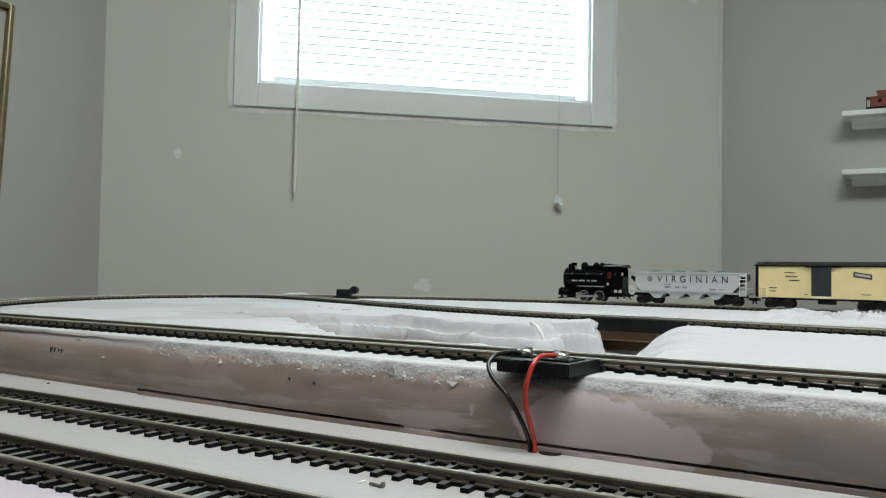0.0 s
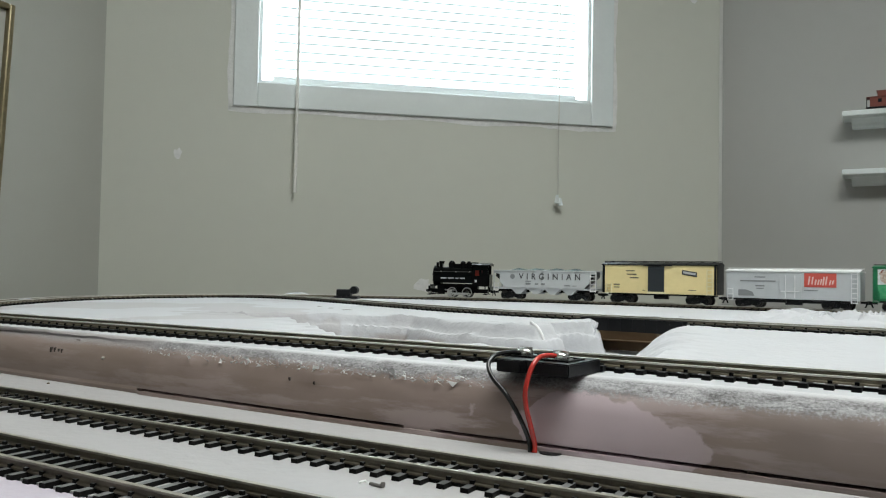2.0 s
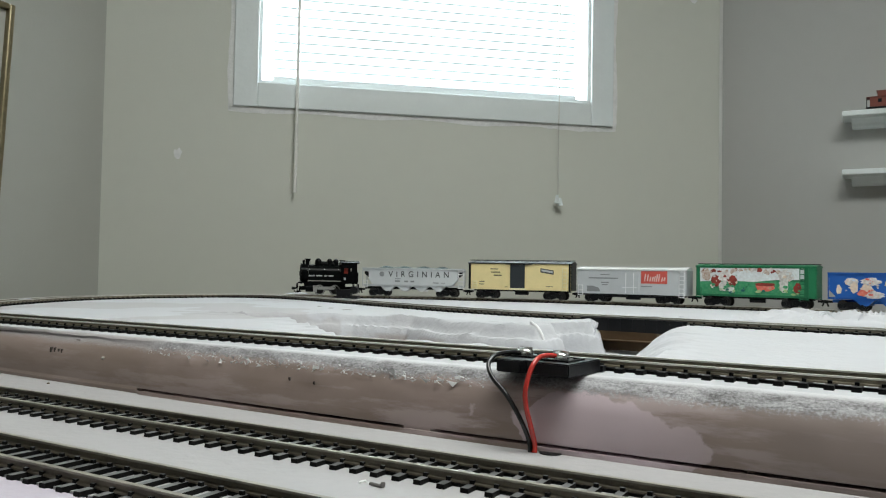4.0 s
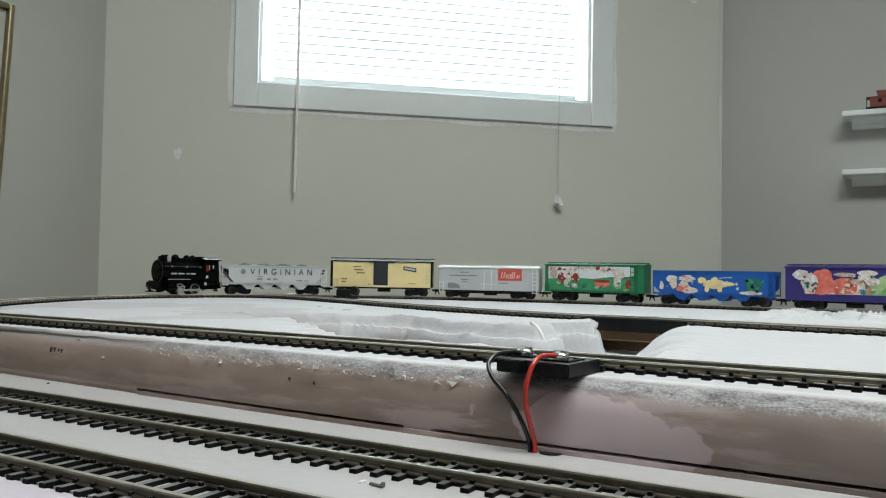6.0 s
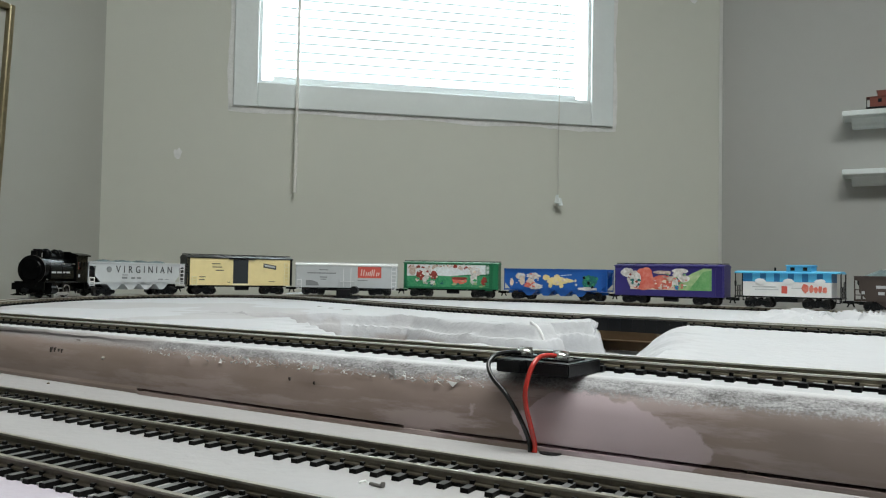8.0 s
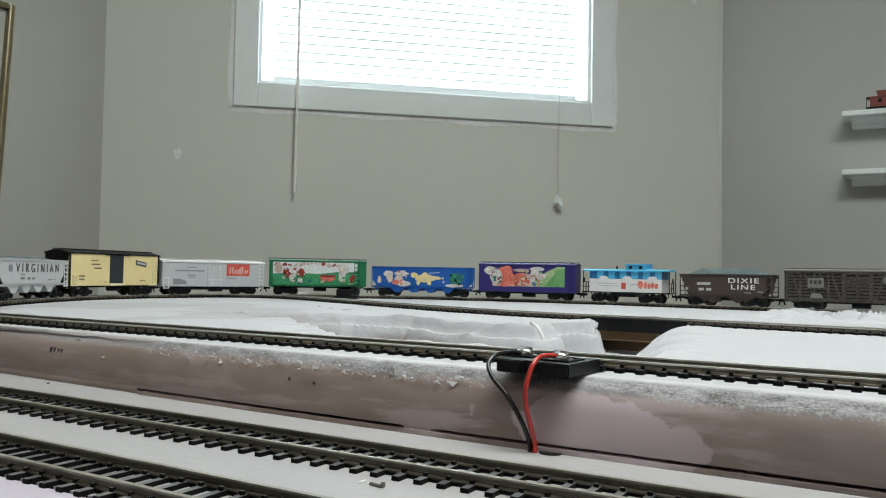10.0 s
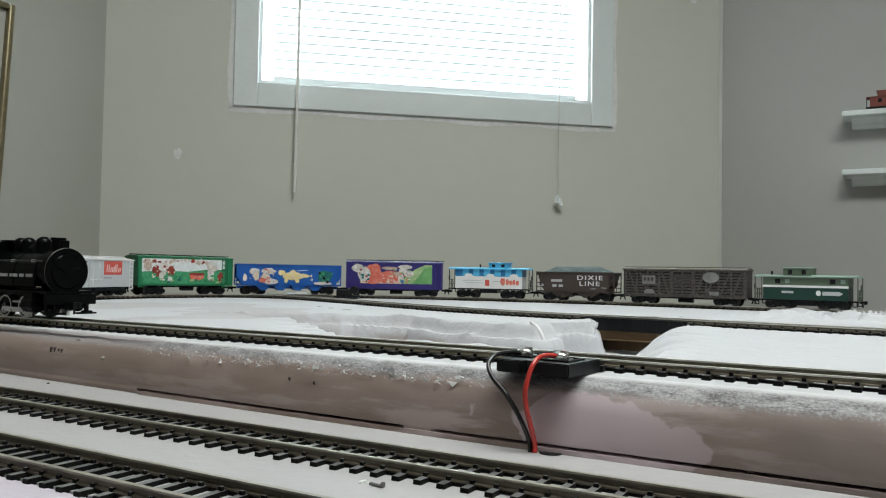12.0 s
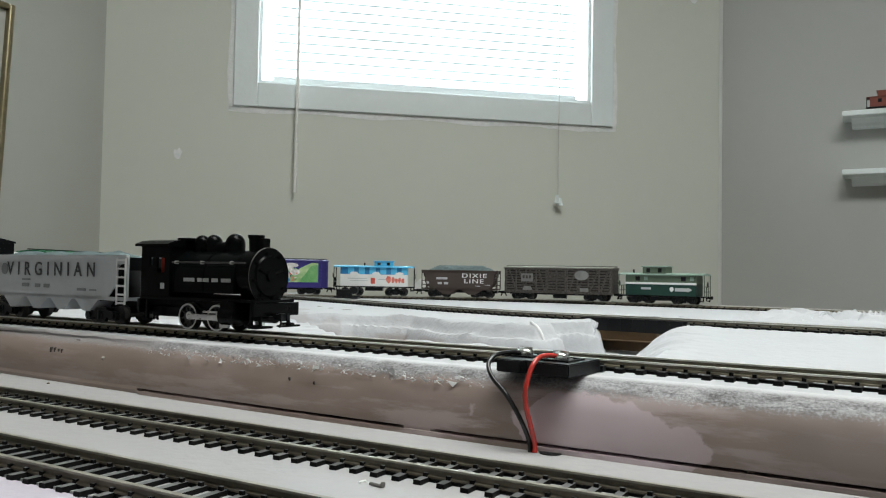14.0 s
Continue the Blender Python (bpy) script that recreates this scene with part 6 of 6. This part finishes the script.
def caboose(name, label, length, pitch, z0, zmid, zroof, zcup, low, high, roof, cup0, cup1, trim, cup_roof=None, half=0.0150, body_in=0.010):
    """A caboose: body with end platforms, overhanging roof and cupola."""
    car = wagon(name, label, "model caboose", length, pitch, length / 2 - 0.0255)
    a = length / 2
    part("floor_frame", boxes(((-a, -half + 0.001, z0 - 0.0015), (a, half - 0.001, z0))), CAR_BLACK, car)
    part("lower_body", boxes(((-a + body_in, -half, z0), (a - body_in, half, zmid)), bevel=0.0003), low, car)
    part("upper_body", boxes(((-a + body_in, -half, zmid), (a - body_in, half, zroof))), high, car)
    prof = [(-half - 0.0022, zroof - 0.0002), (half + 0.0022, zroof - 0.0002), (half + 0.0022, zroof + 0.0010), (0.006, zroof + 0.0026), (-0.006, zroof + 0.0026), (-half - 0.0022, zroof + 0.0010)]
    r = part("roof", prism(bmesh.new(), prof, -a + 0.001, a - 0.001, "yz"), roof, car)
    c = part("cupola", boxes(((cup0, -half + 0.002, zroof + 0.001), (cup1, half - 0.002, zcup - 0.0015))), cup_roof or high, r)
    prof = [(-half + 0.0005, zcup - 0.0014), (half - 0.0005, zcup - 0.0014), (half - 0.0005, zcup - 0.0007), (0, zcup), (-half + 0.0005, zcup - 0.0007)]
    part("cupola_roof", prism(bmesh.new(), prof, cup0 - 0.0015, cup1 + 0.0015, "yz"), roof, c)
    for k in (0.25, 0.75):
        x = cup0 + (cup1 - cup0) * k
        part("cupola_window", boxes(((x - 0.0022, -half + 0.0017, zroof + 0.0030), (x + 0.0022, half - 0.0017, zcup - 0.0030))), GLAZE, c)
    part("smoke_stack", rod(bmesh.new(), (cup1 + 0.014 if cup1 + 0.014 < a - 0.01 else cup0 - 0.012, 0.004, zroof + 0.001), (cup1 + 0.014 if cup1 + 0.014 < a - 0.01 else cup0 - 0.012, 0.004, zroof + 0.0065), 0.0011, 10), CAR_BLACK, r)
    for s in (1, -1):
        bm = bmesh.new()
        x = s * (a - 0.0010)
        for y in (-half + 0.0015, -0.004, 0.004, half - 0.0015):
            rod(bm, (x, y, z0), (x, y, z0 + 0.0115), 0.0006, 8)
        for z in (z0 + 0.0055, z0 + 0.0115):
            rod(bm, (x, -half + 0.0015, z), (x, half - 0.0015, z), 0.0005, 8)
        for y in (-half + 0.0015, half - 0.0015):
            rod(bm, (x, y, z0), (x, y, zroof), 0.0006, 8)
        part("end_railing", bm, trim, car)
        part("brake_wheel", rod(bmesh.new(), (s * (a + 0.0008), 0.006, z0 + 0.014), (s * (a + 0.0014), 0.006, z0 + 0.014), 0.0034, 16), CAR_BLACK, car)
        for q in (1, -1):
            part("end_step", boxes(((s * (a - 0.006), q * half - 0.0006, z0 - 0.006), (s * (a - 0.001), q * half + 0.0006, z0 - 0.0050)), ((s * (a - 0.006), q * half - 0.0005, z0 - 0.005), (s * (a - 0.005), q * half + 0.0005, z0)), ((s * (a - 0.002), q * half - 0.0005, z0 - 0.005), (s * (a - 0.001), q * half + 0.0005, z0))), CAR_BLACK, car)
    part("battery_box", boxes(((-0.012, -half + 0.001, z0 - 0.0060), (0.012, half - 0.001, z0 - 0.0016))), CAR_BLACK, car)
    return car


def blue_caboose():
    car = caboose("light_blue_caboose", "white model caboose with light blue roof, cupola and red markings", 0.1130, 0.1199, 0.0125, 0.0285, 0.0380, 0.0475, WHITE, MID_BLUE, LIGHT_BLUE, -0.026, 0.0, CAR_BLACK, LIGHT_BLUE)
    h = 0.0150
    for k in range(6):
        p = -0.036 + k * 0.0148
        decal("blue_window", rect(p, 0.0288, p + 0.0085, 0.0378), LIGHT_BLUE, car, h, 0.0003)
    for p in (-0.0270, 0.0030, 0.0350):
        decal("grey_figure", oval(p, 0.0292, 0.0056, 0.0030, 14, 0.12, int(p * 999)), WHITE, car, h, 0.0007)
    bars(car, h, PLAQUE, (-0.0360, 0.0225, -0.0100, 0.0234), (-0.0330, 0.0195, -0.0080, 0.0203), (0.0060, 0.0215, 0.0170, 0.0224))
    decal("red_mark", rect(-0.0045, 0.0160, 0.0015, 0.0240), RED, car, h)
    for p0, p1, q1 in ((0.0170, 0.0235, 0.0268), (0.0242, 0.0285, 0.0258), (0.0291, 0.0330, 0.0240), (0.0336, 0.0372, 0.0252), (0.0378, 0.0420, 0.0238)):
        decal("red_stroke", oval((p0 + p1) / 2, (0.0172 + q1) / 2, (p1 - p0) * 0.56, (q1 - 0.0172) / 2, 12, 0.2, int(p0 * 9999)), PR_RED, car, h, 0.0004)
    close_up(car, 0.976)


blue_caboose()


def brown_hopper():
    car = hopper("brown_hopper_car", "dark brown model hopper car with white lettering and grey load", 0.1095, 0.1189, 0.0105, 0.0350, BROWN, CAR_BLACK, bays=2, load_rise=0.0080, cut=0.005)
    h = 0.0155
    words("DIXIE", 0.0078, 0.0215, 0.0288, WHITE, car, h, 1.2, 1.62)
    words("LINE", 0.0078, 0.0210, 0.0215, WHITE, car, h, 1.2, 1.58)
    bars(car, h, PLAQUE, (-0.0330, 0.0235, -0.0170, 0.0265), (-0.0310, 0.0170, -0.0250, 0.0200), (-0.0220, 0.0170, -0.0160, 0.0200), (0.0230, 0.0150, 0.0300, 0.0158), (0.0370, 0.0165, 0.0440, 0.0172), (-0.0480, 0.0175, -0.0440, 0.0205))
    ladder(car, 0.0505, h, 0.0110, 0.0330, 6, BROWN, 0.0060)
    ladder(car, -0.0505, h, 0.0110, 0.0220, 3, BROWN, 0.0060)
    close_up(car, 0.945)


brown_hopper()


STOCK_PLAQUE = paint("dusty_plaque_print", (0.27, 0.27, 0.265), 0.6, 0.2)


def stock_car():
    length, h, z0, z1, top = 0.1480, 0.0155, 0.0095, 0.0405, 0.0440
    car = wagon("brown_stock_car", "weathered brown slatted model stock car with pale plaques", "model stock car", length, 0.1536)
    a = length / 2
    # added dark filler box; the shade between the slats is in its colour
    part("inner_body", boxes(((-a + 0.002, -h + 0.0016, z0), (a - 0.002, h - 0.0016, z1))), STOCK_DARK, car)
    for side in (LEFT, RIGHT):
        for k in range(9):
            q = z0 + 0.0008 + k * (z1 - z0 - 0.0036) / 8
            bm = boxes(((-a + 0.001, q, h - 0.0016), (a - 0.001, q + 0.0021, h - 0.0006)))
            bm.transform(side)
            part("slat", bm, STOCK_BROWN, car)
        for k in range(11):
            p = -a + 0.003 + k * (length - 0.006) / 10
            bm = boxes(((p - 0.0009, z0, h - 0.0006), (p + 0.0009, z1, h + 0.0005)))
            bm.transform(side)
            part("post", bm, STOCK_BROWN, car)
        for p0, p1 in ((-0.056, -0.068), (-0.042, -0.054), (-0.026, -0.038), (-0.016, -0.026), (0.016, 0.027), (0.028, 0.040), (0.044, 0.056), (0.058, 0.070)):
            bm = prism(bmesh.new(), [(p0 - 0.0011, z0), (p0 + 0.0011, z0), (p1 + 0.0011, z1), (p1 - 0.0011, z1)], h - 0.0006, h + 0.0003, "xy")
            bm.transform(side)
            part("brace", bm, STOCK_BROWN, car)
        bm = boxes(((-0.0130, z0 + 0.001, h + 0.0005), (0.0130, z0 + 0.0028, h + 0.0013)), ((-0.0130, z1 - 0.003, h + 0.0005), (0.0130, z1 - 0.001, h + 0.0013)), ((-0.0130, z0 + 0.0028, h + 0.0005), (-0.0112, z1 - 0.003, h + 0.0013)), ((0.0112, z0 + 0.0028, h + 0.0005), (0.0130, z1 - 0.003, h + 0.0013)))
        bm.transform(side)
        door = part("sliding_door", bm, STOCK_BROWN, car)
        for k in range(6):
            bm = boxes(((-0.0112, z0 + 0.004 + k * 0.0038, h + 0.0005), (0.0112, z0 + 0.0063 + k * 0.0038, h + 0.0010)))
            bm.transform(side)
            part("door_slat", bm, STOCK_BROWN, door)
        bm = boxes(((-a, z0 - 0.0012, h - 0.0010), (a, z0 + 0.0008, h + 0.0004)), ((-a, z1 - 0.0018, h - 0.0010), (a, z1, h + 0.0006)))
        bm.transform(side)
        part("side_sill", bm, STOCK_BROWN, car)
    bm = prism(bmesh.new(), roof_profile(h + 0.0012, z1, top - z1 - 0.0010), -a - 0.001, a + 0.001, "yz")
    r = part("roof", bm, paint("weathered_roof_paint", (0.24, 0.22, 0.20), 0.5, 0.15), car)
    part("running_board", boxes(((-a - 0.002, -0.0035, top - 0.0006), (a + 0.002, 0.0035, top))), STOCK_BROWN, r)
    for s in (1, -1):
        part("end_panel", boxes(((s * (a - 0.002), -h + 0.001, z0), (s * a, h - 0.001, z1)), bevel=0.0003), STOCK_BROWN, car)
    decal("plaque", rect(-0.0490, 0.0230, -0.0330, 0.0335), STOCK_PLAQUE, car, h, 0.0012, 0.0008)
    for k in range(3):
        decal("lettering_bar", rect(-0.0470 + k * 0.0045, 0.0270, -0.0440 + k * 0.0045, 0.0310), STOCK_BROWN, car, h, 0.0015)
    decal("small_plaque", [(-0.0470, 0.0120), (-0.0330, 0.0120), (-0.0360, 0.0170), (-0.0450, 0.0170)], STOCK_PLAQUE, car, h, 0.0012, 0.0008)
    decal("oval_emblem", oval(0.0340, 0.0320, 0.0095, 0.0062), STOCK_PLAQUE, car, h, 0.0012, 0.0008)
    decal("data_plate", rect(0.0320, 0.0115, 0.0430, 0.0160), STOCK_PLAQUE, car, h, 0.0012, 0.0008)
    underframe(car, length, z0 - 0.001, h)
    close_up(car, 0.972)


stock_car()


def green_caboose():
    car = caboose("green_caboose", "two-tone green model caboose with a white stripe", 0.1050, 0.1130, 0.0095, 0.0240, 0.0340, 0.0450, DARK_GREEN, MOSS, ROOF_GREEN, -0.006, 0.022, MOSS)
    h = 0.0150
    decal("white_stripe", rect(-0.0430, 0.0228, 0.0430, 0.0252), WHITE, car, h)
    for p in (-0.0300, 0.0250):
        decal("window", rect(p, 0.0270, p + 0.0055, 0.0320), GLAZE, car, h)
        decal("shutter", rect(p + 0.0105, 0.0275, p + 0.0150, 0.0320), ROOF_GREEN, car, h)
    bars(car, h, PLAQUE, (-0.0230, 0.0165, -0.0110, 0.0190), (0.0180, 0.0150, 0.0330, 0.0190))
    decal("round_emblem", oval(0.0140, 0.0172, 0.0025, 0.0028), WHITE, car, h)
    decal("arrow_tip", [(0.0330, 0.0140), (0.0380, 0.0170), (0.0330, 0.0195)], PLAQUE, car, h)


green_caboose()


def shelf_caboose():
    """The parked car on the wall shelf."""
    t = thing("red_model_caboose", "faded red model caboose parked on the white shelf", "model caboose", pose(0.0170, Y1 - 0.046, 1.3715))
    a = 0.066
    part("frame", boxes(((-a - 0.008, -0.014, 0.0062), (a + 0.008, 0.014, 0.0100))), CAR_BLACK, t)
    part("body", boxes(((-a, -0.0150, 0.0102), (a, 0.0150, 0.0330)), bevel=0.0004), SHELF_RED, t)
    part("roof", prism(bmesh.new(), roof_profile(0.0172, 0.0330, 0.0030), -a - 0.007, a + 0.007, "yz"), SHELF_RED, t)
    c = part("cupola", boxes(((-0.050, -0.0135, 0.0350), (-0.012, 0.0135, 0.0470)), bevel=0.0004), SHELF_RED, t)
    part("cupola_roof", boxes(((-0.052, -0.0150, 0.0471), (-0.010, 0.0150, 0.0485)), bevel=0.0003), SHELF_RED, c)
    for x in (-0.045, -0.015, 0.02, 0.045):
        part("window", boxes(((x - 0.004, -0.0153, 0.0200), (x + 0.004, -0.0151, 0.0285))), GLAZE, t)
    for x in (-0.043, 0.043):
        bm = bmesh.new()
        for w in (-0.0098, 0.0098):
            for y in (-0.009, 0.009):
                rod(bm, (x + w, y - 0.0015, 0.0055), (x + w, y + 0.0015, 0.0055), 0.0055, 16)
        box(bm, (x - 0.013, -0.0140, 0.0030), (x + 0.013, -0.0120, 0.0075))
        box(bm, (x - 0.013, 0.0120, 0.0030), (x + 0.013, 0.0140, 0.0075))
        part("truck", bm, CAR_BLACK, t)
    part("end_railing", rods(((-a - 0.007, -0.013, 0.01), (-a - 0.007, -0.013, 0.033)), ((-a - 0.007, 0.013, 0.01), (-a - 0.007, 0.013, 0.033)), ((-a - 0.007, -0.013, 0.021), (-a - 0.007, 0.013, 0.021)), r=0.0006), CAR_BLACK, t)


shelf_caboose()

lay_ties()

# ---- the train's way: seconds and metres of its front along the oval ----
RUN_T = [0, 0.5, 1, 1.5, 2, 2.5, 3, 5.5, 6, 6.5, 7, 7.5, 8, 10.5, 11, 11.5, 12, 12.5, 13, 13.5, 14]
RUN_S = [0.4629, 0.5081, 0.5518, 0.5964, 0.6446, 0.6909, 0.7353, 0.9716, 1.0199, 1.0672, 1.1170, 1.1688, 1.2170, 1.4478, 1.4937, 1.5397, 1.5871, 1.6312, 1.6712, 1.7104, 1.7473]
SLOPE = np.gradient(np.array(RUN_S), np.array(RUN_T, float))


def front(t):
    """The front's place on the oval, smooth through the rows above."""
    k = min(max(int(np.searchsorted(RUN_T, t, side="right")) - 1, 0), len(RUN_T) - 2)
    h = RUN_T[k + 1] - RUN_T[k]
    u = (t - RUN_T[k]) / h
    return LEAD + (2 * u ** 3 - 3 * u * u + 1) * RUN_S[k] + (u ** 3 - 2 * u * u + u) * h * SLOPE[k] + (3 * u * u - 2 * u ** 3) * RUN_S[k + 1] + (u ** 3 - u * u) * h * SLOPE[k + 1]


def car_pose(s, base):
    (ax, ay, _), (bx, by, _) = LOOP.at(s + base), LOOP.at(s - base)
    return pose((ax + bx) / 2, (ay + by) / 2, RAILHEAD, 0, 0, math.degrees(math.atan2(ay - by, ax - bx)))


def motions():
    coarse = [k * 0.25 for k in range(57)]
    fine = [k / 15 for k in range(211)]
    behind = 0.0
    for car, length, base in CARS:
        mid = behind + length / 2
        behind += length
        walk(car, [(t, car_pose(front(t) - mid, base)) for t in coarse])
        for tr, x in TRUCKS:
            if tr.parent == car:
                rows = []
                for t in coarse:
                    s = front(t) - mid
                    body = car_pose(s, base).to_euler().z
                    turn = LOOP.at(s + x)[2] - body
                    rows.append((t, pose(x, 0, 0, 0, 0, math.degrees((turn + math.pi) % (2 * math.pi) - math.pi))))
                walk(tr, rows)
    for wh, x, r in WHEELS:
        walk(wh, [(t, pose(x, 0, r, 0, math.degrees((front(t) - front(0)) / r), 0)) for t in fine])
    for rd, s, main in RODS:
        rows = []
        for t in fine:
            a = (front(t) - front(0)) / 0.0066
            dx, dz = 0.0036 * math.cos(a), -0.0036 * math.sin(a)
            rows.append((t, pose(dx, 0, 0.0066 + (dz if not main else dz * 0.5), 0, 0, 0)))
        walk(rd, rows)


motions()
